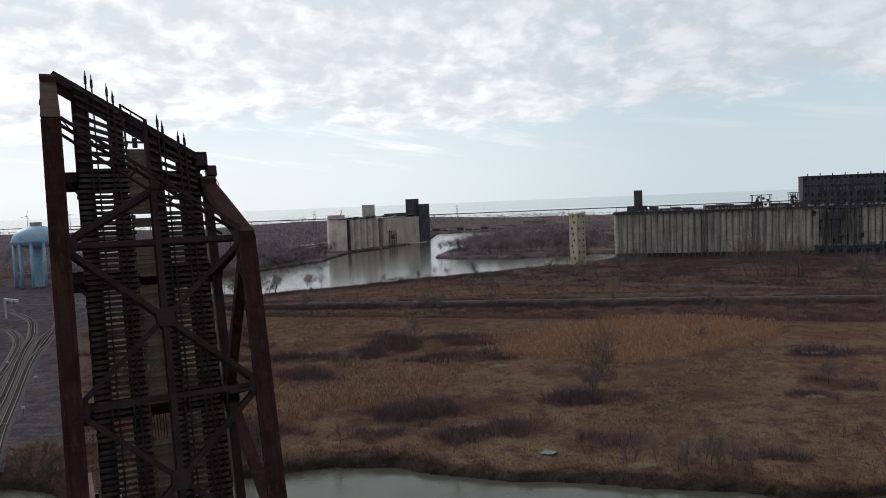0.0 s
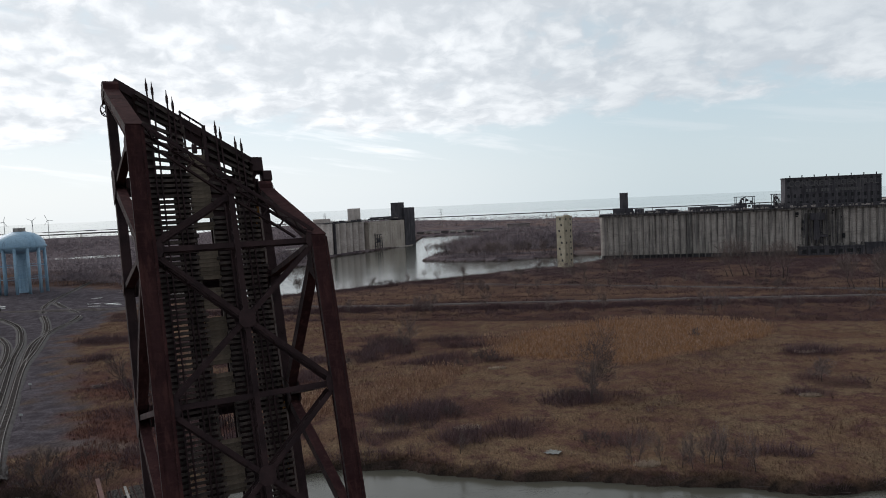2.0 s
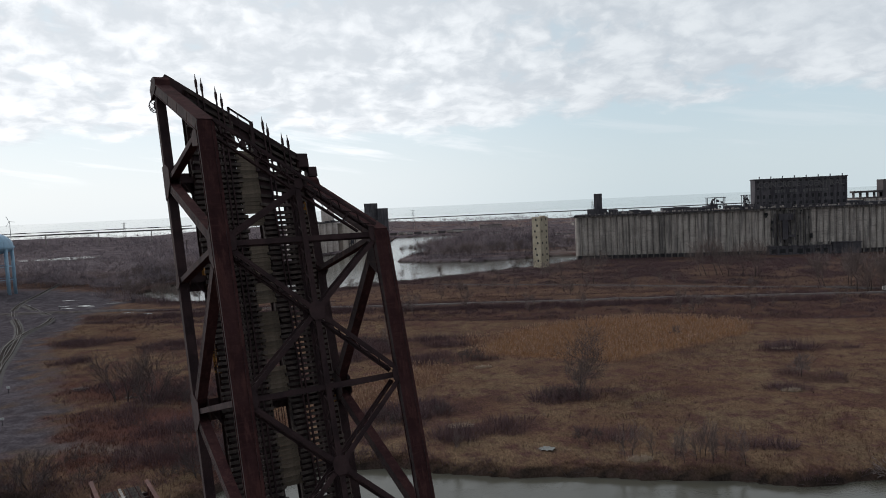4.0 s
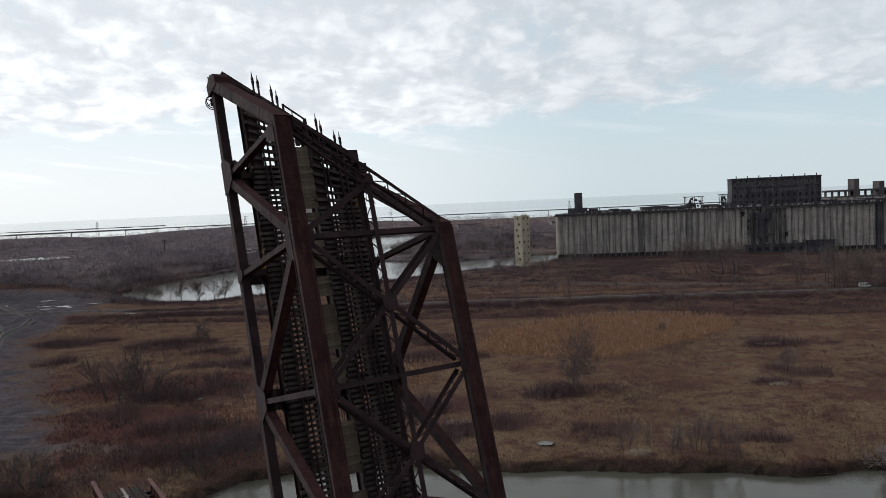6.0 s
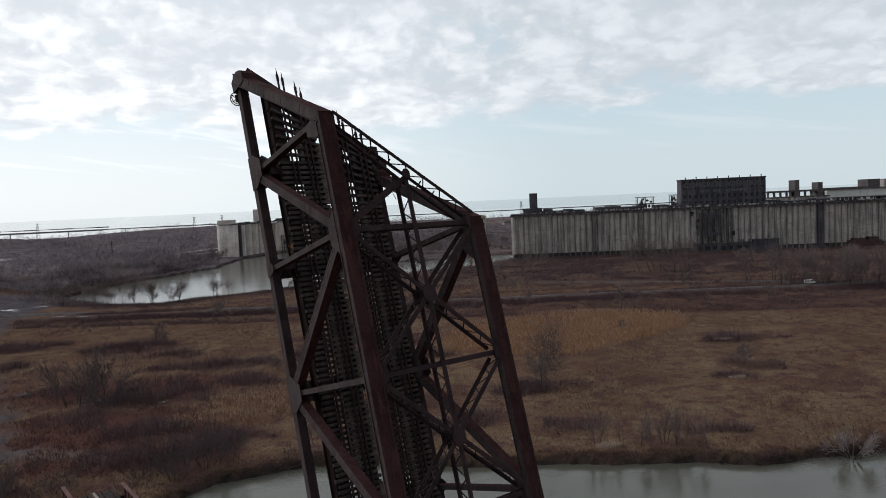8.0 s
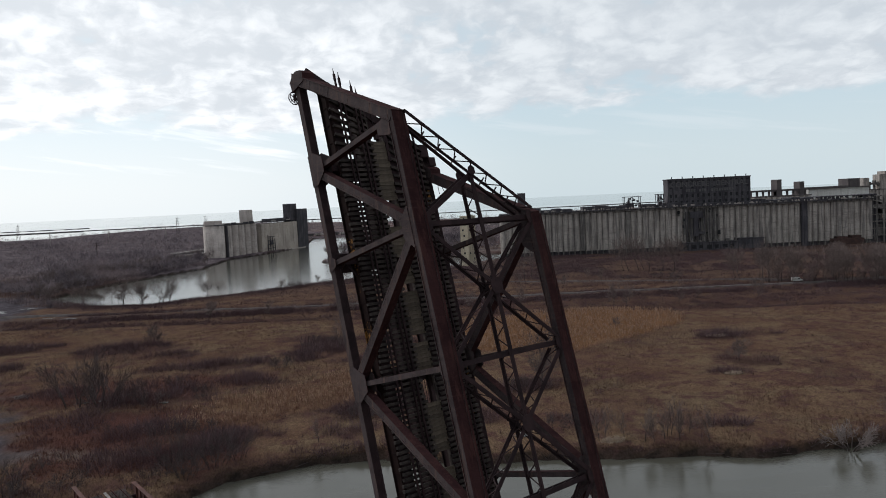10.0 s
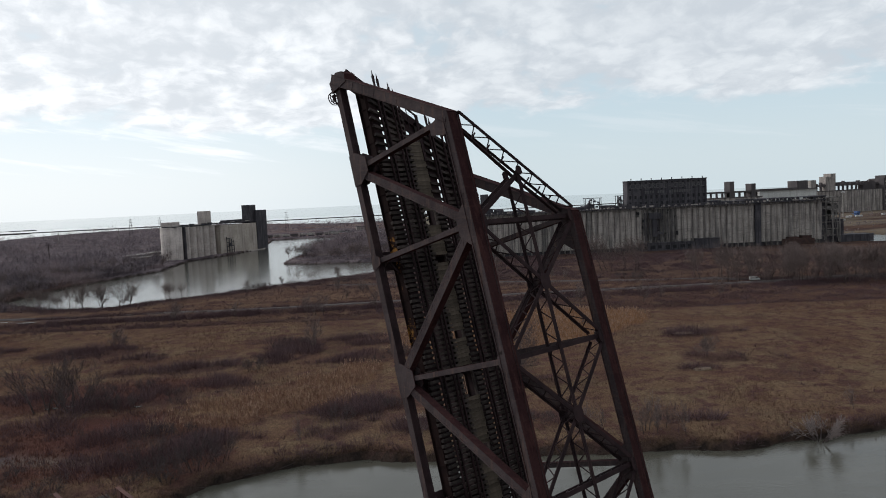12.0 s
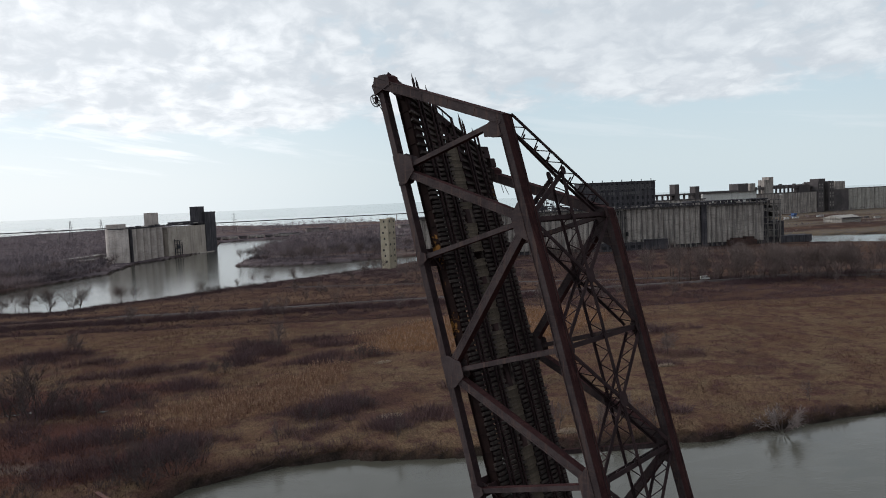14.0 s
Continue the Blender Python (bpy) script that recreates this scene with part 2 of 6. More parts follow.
            self.beam(p + f * 0.05, p - f * 0.05, 0.2, 0.2, o)
        return self

    def mesh(self, name, mat, smooth=False):
        return mesh_of(name, self.v, self.f, mat, smooth)


def part(name, shape, mat, parent=None, label="", smooth=False, bevel=0.0):
    ob = new(name, shape if isinstance(shape, bpy.types.Mesh) else shape.mesh(name, mat, smooth))
    if parent is not None:
        ob.parent = parent
    if label:
        ob["label"] = label
    if bevel:
        mod = ob.modifiers.new("bevel", "BEVEL")
        mod.width, mod.segments, mod.limit_method = bevel, 2, "ANGLE"
    return ob


def thing(name, m, label, category, group="", kind=""):
    ob = new(name)
    ob.matrix_basis = m
    return tagged(ob, label, category, group, kind)


# ---- ground and water ----
FAR_BANK = [(-900, 60), (-400, 110), (-200, 134), (-130, 149), (-101, 150), (-92, 146), (-84, 140), (-66, 137), (-60, 146), (-54, 152),
            (-43, 155), (-34, 158), (-22, 157.5), (-10, 152), (2, 147.5), (24, 143), (46, 138), (60, 133), (82, 134), (110, 134), (200, 128), (420, 100), (900, 20)]
NEAR_BANK = [(900, -60), (300, 45), (120, 56), (0, 58), (-60, 52), (-200, 46), (-900, -20)]
RIVER = FAR_BANK + NEAR_BANK
BASIN = [(-225, 540), (-173, 480), (-139, 466), (-111, 486), (-79, 500), (-44, 525), (-3, 547), (44, 580), (83, 604), (130, 645), (200, 662),
         (300, 650), (440, 612), (475, 565), (520, 505), (620, 450), (760, 390), (900, 340), (960, 430), (760, 520), (640, 580), (540, 650),
         (440, 690), (300, 715), (200, 725), (130, 718), (99, 709), (74, 701), (41, 695), (0, 712), (-33, 742), (-26, 790), (0, 900), (46, 1158),
         (75, 1278), (9, 1300), (-47, 1284), (-56, 1072), (-72, 1008), (-111, 915), (-140, 866), (-151, 751), (-188, 673), (-213, 614)]


def polygon_distance(px, py, poly):
    """Distance to the outline, positive inside."""
    best = np.full(px.shape, 1e9)
    inside = np.zeros(px.shape, bool)
    for (ax, ay), (bx, by) in zip(poly, poly[1:] + poly[:1]):
        ex, ey = bx - ax, by - ay
        t = np.clip(((px - ax) * ex + (py - ay) * ey) / (ex * ex + ey * ey), 0, 1)
        best = np.minimum(best, np.hypot(px - ax - t * ex, py - ay - t * ey))
        if ay != by:
            cross = (ay > py) != (by > py)
            inside ^= cross & (px < (bx - ax) * (py - ay) / (by - ay) + ax)
    return np.where(inside, best, -best)


_rng = np.random.default_rng(5)
_tab = _rng.random((256, 256))


def grain(x, y, size):
    """Smooth value noise, 0 to 1, with lumps of that size."""
    gx, gy = np.asarray(x) / size, np.asarray(y) / size
    ix, iy = np.floor(gx).astype(int), np.floor(gy).astype(int)
    fx, fy = gx - ix, gy - iy
    fx, fy = fx * fx * (3 - 2 * fx), fy * fy * (3 - 2 * fy)
    a, b = _tab[ix % 256, iy % 256], _tab[(ix + 1) % 256, iy % 256]
    c, d = _tab[ix % 256, (iy + 1) % 256], _tab[(ix + 1) % 256, (iy + 1) % 256]
    return (a * (1 - fx) + b * fx) * (1 - fy) + (c * (1 - fx) + d * fx) * fy


def fbm(x, y, size, n=4):
    s, a, t = 0.0, 1.0, 0.0
    for k in range(n):
        s = s + a * grain(np.asarray(x) + 37.7 * k, np.asarray(y) - 51.3 * k, size / 2 ** k)
        t += a
        a *= 0.55
    return s / t


def step(x, lo, hi):
    t = np.clip((x - lo) / (hi - lo), 0, 1)
    return t * t * (3 - 2 * t)


def lake_shore(x):
    return np.interp(x, [-1500, -1060, -880, -780, -730, -600, -250, 132, 430, 1200], [2480, 2370, 2110, 2060, 2360, 2640, 2960, 2110, 2000, 2050]) + 40 * np.sin(x / 170.0)


def lines(x, y):
    """Signed distances, north positive, from the raised road, the upper lane and the brushy ditch."""
    return y - (385 - 0.16 * x), y - (484 - 0.52 * x), y - (344 - 0.27 * x)


def water_depth(x, y):
    """How far a place lies inside open water, in metres (negative on land)."""
    wob = 5.0 * (fbm(x, y, 14.0, 3) - 0.5)
    d = np.maximum(polygon_distance(x, y, RIVER), polygon_distance(x, y, BASIN))
    return np.maximum(d, y - lake_shore(x)) + wob * step(-np.abs(d), -60, 0)


def height(x, y):
    x, y = np.asarray(x, float), np.asarray(y, float)
    d = water_depth(x, y)
    land = 2.6 + 0.9 * (fbm(x, y, 60.0) - 0.5) + 0.55 * (fbm(x, y, 9.0, 3) - 0.5)
    r1, r2, r3 = lines(x, y)
    left = step(x, -330, -220)
    land = land + 1.3 * np.exp(-(r1 / 7.0) ** 2) * left + 0.9 * np.exp(-((r1 - 25) / 6.0) ** 2) + 0.9 * np.exp(-(r2 / 7.0) ** 2) - 0.8 * np.exp(-(r3 / 5.0) ** 2)
    land = land + 0.9 * np.exp(-((x - 70) / 45.0) ** 2 - ((y - 290) / 30.0) ** 2)
    return np.where(d > 0, -0.3 - np.minimum(d, 10) * 0.25, np.minimum(land, np.minimum(1.9 * -d + 0.1, 1.55 + 0.9 * (fbm(x, y, 5.0, 2) - 0.5) + 0.12 * -d)))


def spaced(stops):
    out = [stops[0][0]]
    for (a, _), (b, st) in zip(stops, stops[1:]):
        n = max(1, round((b - a) / st))
        out.extend(a + (b - a) * (k + 1) / n for k in range(n))
    return np.array(out)


gx = spaced([(-4600, 0), (-1500, 160), (-420, 22), (-240, 4), (300, 2.0), (520, 5), (1500, 30), (4600, 160)])
gy = spaced([(-900, 0), (-60, 60), (95, 12), (190, 1.3), (360, 2.2), (560, 3.2), (900, 6), (1500, 14), (3000, 50), (4500, 150)])
GX, GY = np.meshgrid(gx, gy)
GZ = height(GX, GY)
gverts = np.stack([GX.ravel(), GY.ravel(), GZ.ravel()], 1)
nx, ny = len(gx), len(gy)
ii = (np.arange(ny - 1)[:, None] * nx + np.arange(nx - 1)[None, :]).ravel()
gfaces = np.stack([ii, ii + 1, ii + nx + 1, ii + nx], 1)
ground_me = bpy.data.meshes.new("ground")
ground_me.from_pydata(gverts.tolist(), [], gfaces.tolist())
ground_me.shade_smooth()

# what grows or lies where
REED = [(5, 268), (25, 300), (60, 318), (95, 322), (120, 300), (116, 272), (76, 249), (47, 236), (22, 248)]
YARD = [(-150, 150), (-118, 168), (-106, 176), (-128, 215), (-172, 300), (-190, 345), (-202, 420), (-204, 478), (-238, 540), (-300, 590), (-420, 650), (-620, 520), (-480, 300), (-300, 150)]
THICKET = [(-7, 254, 20, 12), (26, 197, 19, 9), (-18, 190, 16, 14), (12, 268, 10, 6), (-8, 293, 22, 5), (-40, 300, 9, 6), (6, 172, 13, 7), (28, 163, 8, 6), (97, 203, 11, 7), (83, 270, 6, 4), (8, 172, 7, 6), (115, 240, 18, 9), (88, 194, 9, 5), (-33, 283, 10, 18), (26, 163, 5, 5), (-84, 222, 26, 17),
           (-76, 186, 20, 11), (-40, 268, 8, 12), (-29, 173, 10, 6), (-8, 168, 8, 6), (-58, 235, 14, 10), (-70, 262, 30, 8), (0, 280, 22, 6), (58, 150, 8, 4), (-72, 166, 20, 8), (-92, 204, 20, 11), (-58, 176, 14, 8), (-110, 236, 16, 9), (-165, 326, 30, 12), (-114, 309, 22, 14), (-90, 286, 12, 8), (-150, 284, 12, 9)]
STANDS = [(-42, 207, 26, 13), (-19, 226, 14, 10), (-14, 238, 10, 8), (12, 262, 14, 8), (20, 282, 16, 10), (-60, 190, 14, 7)]


def ellipses(x, y, rows, warp):
    best = np.full(np.shape(x), -9.0)
    for cx, cy, rx, ry in rows:
        best = np.maximum(best, 1 - np.hypot((x - cx) / rx, (y - cy) / ry))
    return best + warp


def masks(x, y):
    n1, n2 = fbm(x, y, 22.0), fbm(x, y, 7.0, 3)
    r1, r2, r3 = lines(x, y)
    reed = step(polygon_distance(x, y, REED) + 8 * (n2 - 0.5), -2, 4)
    stand = step(ellipses(x, y, STANDS, 1.1 * (n2 - 0.5) + 0.5 * (n1 - 0.5)), -0.05, 0.25)
    yard = step(polygon_distance(x, y, YARD) + 26 * (n2 - 0.5) + 14 * (n1 - 0.5), -9, 9)
    road = np.maximum(np.exp(-(r1 / 2.6) ** 2), 0.8 * np.exp(-(r2 / 2.5) ** 2)) * step(n2, 0.25, 0.5)
    bank = step(-water_depth(x, y), 1.9, 0.7)
    scrub = step(ellipses(x, y, THICKET, 1.5 * (n2 - 0.5) + 0.7 * (n1 - 0.5)), -0.15, 0.45)
    scrub = np.maximum(scrub, 0.55 * step(0.6 * n1 + 0.4 * n2, 0.56, 0.66))
    scrub = np.maximum(scrub, np.exp(-(r3 / 8.0) ** 2))
    scrub = np.maximum(scrub, 0.85 * np.exp(-((r1 + 11) / 7.0) ** 2))
    belt = step(r3, -7, 3) * step(-r1, 3, 9) * step(x, -70, 10)
    scrub = np.maximum(scrub, (0.55 + 0.4 * step(n2, 0.35, 0.6)) * belt)
    shore = polygon_distance(x, y, BASIN) + 10 * (n2 - 0.5)
    scrub = np.maximum(scrub, step(shore, -34, -14) * step(-x, -60, 0))
    scrub = np.maximum(scrub, step(y + 0.4 * x, 430, 520) * (0.35 + 0.65 * step(n1, 0.40, 0.6))) * (1 - reed) * (1 - yard)
    return np.maximum(reed, 0.55 * stand), yard, road, bank, scrub


for nm, val in zip(("reed", "yard", "road", "bank", "scrub"), masks(gverts[:, 0], gverts[:, 1])):
    at = ground_me.attributes.new(nm, "FLOAT", "POINT")
    at.data.foreach_set("value", np.asarray(val, np.float32))

FLATS = [(500, 600), (640, 545), (800, 500), (1100, 400), (1600, 500), (1500, 1400), (800, 1100), (520, 900), (460, 720)]
RUSTY = [(-86, 190, 34, 22), (-95, 235, 40, 18), (-70, 165, 26, 12)]
rust_w = step(ellipses(gverts[:, 0], gverts[:, 1], RUSTY, 1.3 * (fbm(gverts[:, 0], gverts[:, 1], 12.0) - 0.5)), -0.1, 0.4)
flat_w = step(polygon_distance(gverts[:, 0], gverts[:, 1], FLATS) + 60 * (fbm(gverts[:, 0], gverts[:, 1], 60.0) - 0.5), -10, 25) * step(fbm(gverts[:, 0] * 0.4, gverts[:, 1], 40.0), 0.35, 0.55)
wood_w = step(gverts[:, 1] + 0.5 * gverts[:, 0], 520, 640) * step(-gverts[:, 0] + 0.45 * gverts[:, 1], 120, 260)
path_y = 176 - 0.30 * (gverts[:, 0] + 100)
path_w = np.exp(-((gverts[:, 1] - path_y + 8 * (fbm(gverts[:, 0], gverts[:, 1], 14.0) - 0.5)) / 2.6) ** 2) * step(gverts[:, 0], -128, -112) * step(-gverts[:, 0], 70, 88)
mott_w = step(gverts[:, 1] + 0.2 * gverts[:, 0], 700, 800) * step(gverts[:, 0], -140, 0) * step(-gverts[:, 0], -520, -360) * step(fbm(gverts[:, 0] * 0.25, gverts[:, 1], 45.0), 0.46, 0.58)
for nm, val in (("mottle", mott_w), ("path", path_w), ("rust", rust_w), ("flats", flat_w), ("wooded", wood_w)):
    at = ground_me.attributes.new(nm, "FLOAT", "POINT")
    at.data.foreach_set("value", np.asarray(val, np.float32))

EARTH = bpy.data.materials.new("dry_marsh_ground")
EARTH.use_nodes = True
g = Graph(EARTH.node_tree)
pos = g.node("ShaderNodeNewGeometry").outputs["Position"]


def attr(nm):
    n = g.node("ShaderNodeAttribute")
    n.attribute_name = nm
    return n.outputs["Fac"]


n_big, n_mid, n_fine = g.noise(pos, 0.03, 5.0, 0.6, 0.4), g.noise(pos, 0.22, 5.0, 0.62), g.noise(g.scaled(pos, (1.0, 0.45, 1.0)), 2.2, 5.0, 0.7)
col = g.mix(g.ramp(n_big, 0.38, 0.62), (0.108, 0.065, 0.042), (0.142, 0.096, 0.058))
n_patch = g.noise(g.scaled(pos, (0.7, 1.0, 1.0)), 0.075, 5.0, 0.6, 0.6)
col = g.mix(g.math("MULTIPLY", g.ramp(n_patch, 0.46, 0.66), 0.8), col, (0.145, 0.106, 0.064))
col = g.mix(g.ramp(n_mid, 0.42, 0.68), col, (0.080, 0.044, 0.037))
col = g.mix(g.math("MULTIPLY", attr("scrub"), 0.75), col, g.mix(n_mid, (0.040, 0.025, 0.023), (0.072, 0.040, 0.034)))
past = g.node("ShaderNodeSeparateXYZ")
g.put(past.inputs[0], pos)
beyond = g.ramp(g.math("ADD", past.outputs[1], g.math("MULTIPLY", past.outputs[0], 0.16)), 372.0, 400.0)
col = g.mix(g.math("MULTIPLY", beyond, 0.7), col, g.mix(g.ramp(n_patch, 0.35, 0.6), (0.062, 0.036, 0.030), (0.125, 0.080, 0.054)))
col = g.mix(g.math("MULTIPLY", g.math("MULTIPLY", attr("scrub"), beyond), 0.7), col, g.mix(n_mid, (0.040, 0.030, 0.029), (0.070, 0.050, 0.045)))
# Wooded far ground: lightened and greyed in colour, in place of haze.
col = g.mix(attr("wooded"), col, g.mix(g.ramp(g.math("ADD", g.math("MULTIPLY", n_mid, 0.4), g.math("MULTIPLY", n_big, 0.6)), 0.40, 0.62), (0.070, 0.058, 0.061), (0.170, 0.143, 0.140)))
col = g.mix(g.math("MULTIPLY", attr("reed"), 0.85), col, (0.205, 0.120, 0.068))
col = g.mix(g.math("MULTIPLY", attr("rust"), 0.8), col, g.mix(n_mid, (0.058, 0.028, 0.024), (0.105, 0.048, 0.037)))
col = g.mix(g.math("MULTIPLY", attr("mottle"), 0.8), col, g.mix(g.ramp(n_big, 0.4, 0.6), (0.135, 0.066, 0.046), (0.20, 0.165, 0.135)))
col = g.mix(attr("flats"), col, g.mix(g.ramp(n_mid, 0.4, 0.65), (0.16, 0.125, 0.082), (0.11, 0.10, 0.092)))
col = g.mix(g.math("MULTIPLY", attr("path"), 0.8), col, (0.13, 0.105, 0.085))
col = g.mix(attr("yard"), col, g.mix(g.ramp(n_mid, 0.35, 0.7), (0.055, 0.049, 0.051), (0.098, 0.087, 0.091)))
col = g.mix(g.math("MULTIPLY", attr("road"), 0.6), col, (0.085, 0.076, 0.072))
col = g.mix(g.math("MULTIPLY", attr("bank"), 0.95), col, g.mix(g.ramp(n_mid, 0.4, 0.6), (0.018, 0.015, 0.013), (0.042, 0.031, 0.025)))
col = g.mix(1.0, col, g.mix(g.ramp(n_fine, 0.25, 0.75), (0.58, 0.575, 0.62), (1.36, 1.34, 1.43)), "MULTIPLY")
pb = EARTH.node_tree.nodes["Principled BSDF"]
g.put(pb.inputs["Base Color"], col)
pb.inputs["Roughness"].default_value = 0.95
pb.inputs["Specular IOR Level"].default_value = 0.0
bn = g.node("ShaderNodeBump")
bn.inputs["Strength"].default_value, bn.inputs["Distance"].default_value = 0.8, 0.5
g.put(bn.inputs["Height"], g.math("ADD", n_fine, n_mid))
g.put(pb.inputs["Normal"], bn.outputs[0])
ground_me.materials.append(EARTH)
ground = tagged(new("ground", ground_me), "flat dry winter marsh of brown grass and scrub", "ground", kind="structure")

WATER = bpy.data.materials.new("murky_water")
WATER.use_nodes = True
g = Graph(WATER.node_tree)
pb = WATER.node_tree.nodes["Principled BSDF"]
pos = g.node("ShaderNodeNewGeometry").outputs["Position"]
g.put(pb.inputs["Base Color"], g.mix(g.noise(pos, 0.02, 3.0), (0.060, 0.058, 0.046), (0.074, 0.071, 0.058)))
pb.inputs["Roughness"].default_value = 0.05
pb.inputs["IOR"].default_value = 1.34
bn = g.node("ShaderNodeBump")
bn.inputs["Strength"].default_value, bn.inputs["Distance"].default_value = 0.50, 0.12
out = g.node("ShaderNodeSeparateXYZ")
g.put(out.inputs[0], pos)
lake = g.ramp(out.outputs[1], 1500.0, 1900.0)
inland = g.math("SUBTRACT", g.ramp(out.outputs[1], 280.0, 420.0, 1.0, 0.30), g.math("MULTIPLY", lake, 0.28))
g.put(pb.inputs["Roughness"], g.math("SUBTRACT", g.ramp(out.outputs[1], 280.0, 420.0, 0.05, 0.16), g.math("MULTIPLY", lake, 0.13)))
calm = g.ramp(g.noise(g.scaled(pos, (1.0, 2.2, 1.0)), 0.035, 3.0, 0.55), 0.40, 0.62, 0.15, 1.0)
ripple = g.noise(g.scaled(pos, (1.0, 2.0, 1.0)), 1.3, 3.0, 0.55, 0.3)
g.put(bn.inputs["Height"], g.math("MULTIPLY", g.math("ADD", g.math("MULTIPLY", ripple, calm), g.math("MULTIPLY", g.noise(pos, 0.06, 2.0), 1.5)), inland))
g.put(pb.inputs["Normal"], bn.outputs[0])
wy = [-900, 2000, 3000, 3400, 4000, 4700]
wz = [0, 0, 0, 6, 22, 42]
wv = [(x, y, z) for y, z in zip(wy, wz) for x in (-4700, 4700)]
wf = [(2 * k, 2 * k + 1, 2 * k + 3, 2 * k + 2) for k in range(len(wy) - 1)]
water = tagged(new("water", mesh_of("water", wv, wf, WATER)), "still grey-green river and lake water", "water", kind="structure")

# ---- the raised bascule leaf: x across the tracks, y from top chords (-) to deck, z along the leaf ----
LEAF = Matrix(((0.87102, -0.47397, -0.12915, -31.78), (0.49124, 0.83959, 0.23187, 49.96), (-0.00147, -0.2654, 0.96414, 66.81), (0, 0, 0, 1)))
LEAF = Matrix.LocRotScale(LEAF.translation, LEAF.to_3x3().to_quaternion(), None)
WIDE, DEEP = 9.5, 10.2
NODES = [0.15, -7.08, -13.85, -22.26, -30.76, -39.2, -47.65, -56.1]
leaf = thing("bascule_bridge_leaf", LEAF, "rusted dark red steel truss bridge leaf raised almost upright", "bridge")
ACROSS, OUT, ALONG = (1, 0, 0), (0, 1, 0), (0, 0, 1)


def pale_sides(ob):
    """Side webs: paler, faded steel with painted-in sky light; cover plates stay red."""
    ob.data.materials.append(FADED_SKYLIT_STEEL)
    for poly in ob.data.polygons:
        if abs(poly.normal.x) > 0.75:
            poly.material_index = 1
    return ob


def box_member(name, a, b, wide, deep, side=ACROSS, mat=STEEL, lip=0.0, label=""):
    s = Shape().beam(a, b, wide, deep, side)
    if lip:
        # flange plates proud of the web, along both faces
        av, bv = Vector(a), Vector(b)
        z = (bv - av).normalized()
        sd = Vector(side)
        sd = (sd - z * sd.dot(z)).normalized()
        d = z.cross(sd)
        for j in (-1, 1):
            o = d * (j * (deep / 2 + 0.01))
            s.beam(av + o, bv + o, wide + lip, 0.05, side)
        n = int((bv - av).length / 2.4)
        for k in range(1, n):
            p = av + (bv - av) * (k / n)
            s.beam(p - z * 0.2, p + z * 0.2, wide + 0.03, deep + 0.08, side)
    return pale_sides(part(name, s, mat, leaf, label))


def gusset(x, y_out, y_in, z, high, thick=1.0, neck=0.45):
    """A pair of plates normal to x, from a chord's outer face inwards; the inner edge is shorter."""
    h, n = high / 2, high / 2 * neck
    yk = y_out + (y_in - y_out) * 0.42
    pts = [(y_out, z - h), (yk, z - h), (y_in, z - n), (y_in, z + n), (yk, z + h), (y_out, z + h)]
    s = Shape()
    k = len(pts)
    for sx in (-1, 1):
        x0, x1 = x + sx * thick / 2, x + sx * (thick / 2 + 0.035)
        c = [(x0, p, q) for p, q in pts] + [(x1, p, q) for p, q in pts]
        f = [tuple(range(k)), tuple(range(2 * k - 1, k - 1, -1))] + [(i, i + k, (i + 1) % k + k, (i + 1) % k) for i in range(k)]
        s.add(c, f)
    return pale_sides(part("gusset_plate", s, STEEL, leaf))


def plate_y(x, y, z, wide_x, wide_z, thick=0.05):
    """An eight-cornered plate normal to y."""
    hx, hz = wide_x / 2, wide_z / 2
    pts = []
    for px, pz in ((-1, -0.5), (-0.5, -1), (0.5, -1), (1, -0.5), (1, 0.5), (0.5, 1), (-0.5, 1), (-1, 0.5)):
        pts.append((x + px * hx, z + pz * hz))
    c = [(p, y - thick / 2, q) for p, q in pts] + [(p, y + thick / 2, q) for p, q in pts]
    f = [tuple(range(8)), tuple(range(15, 7, -1))] + [(k, k + 8, (k + 1) % 8 + 8, (k + 1) % 8) for k in range(8)]
    return part("lateral_plate", Shape().add(c, f), STEEL_DARK, leaf)


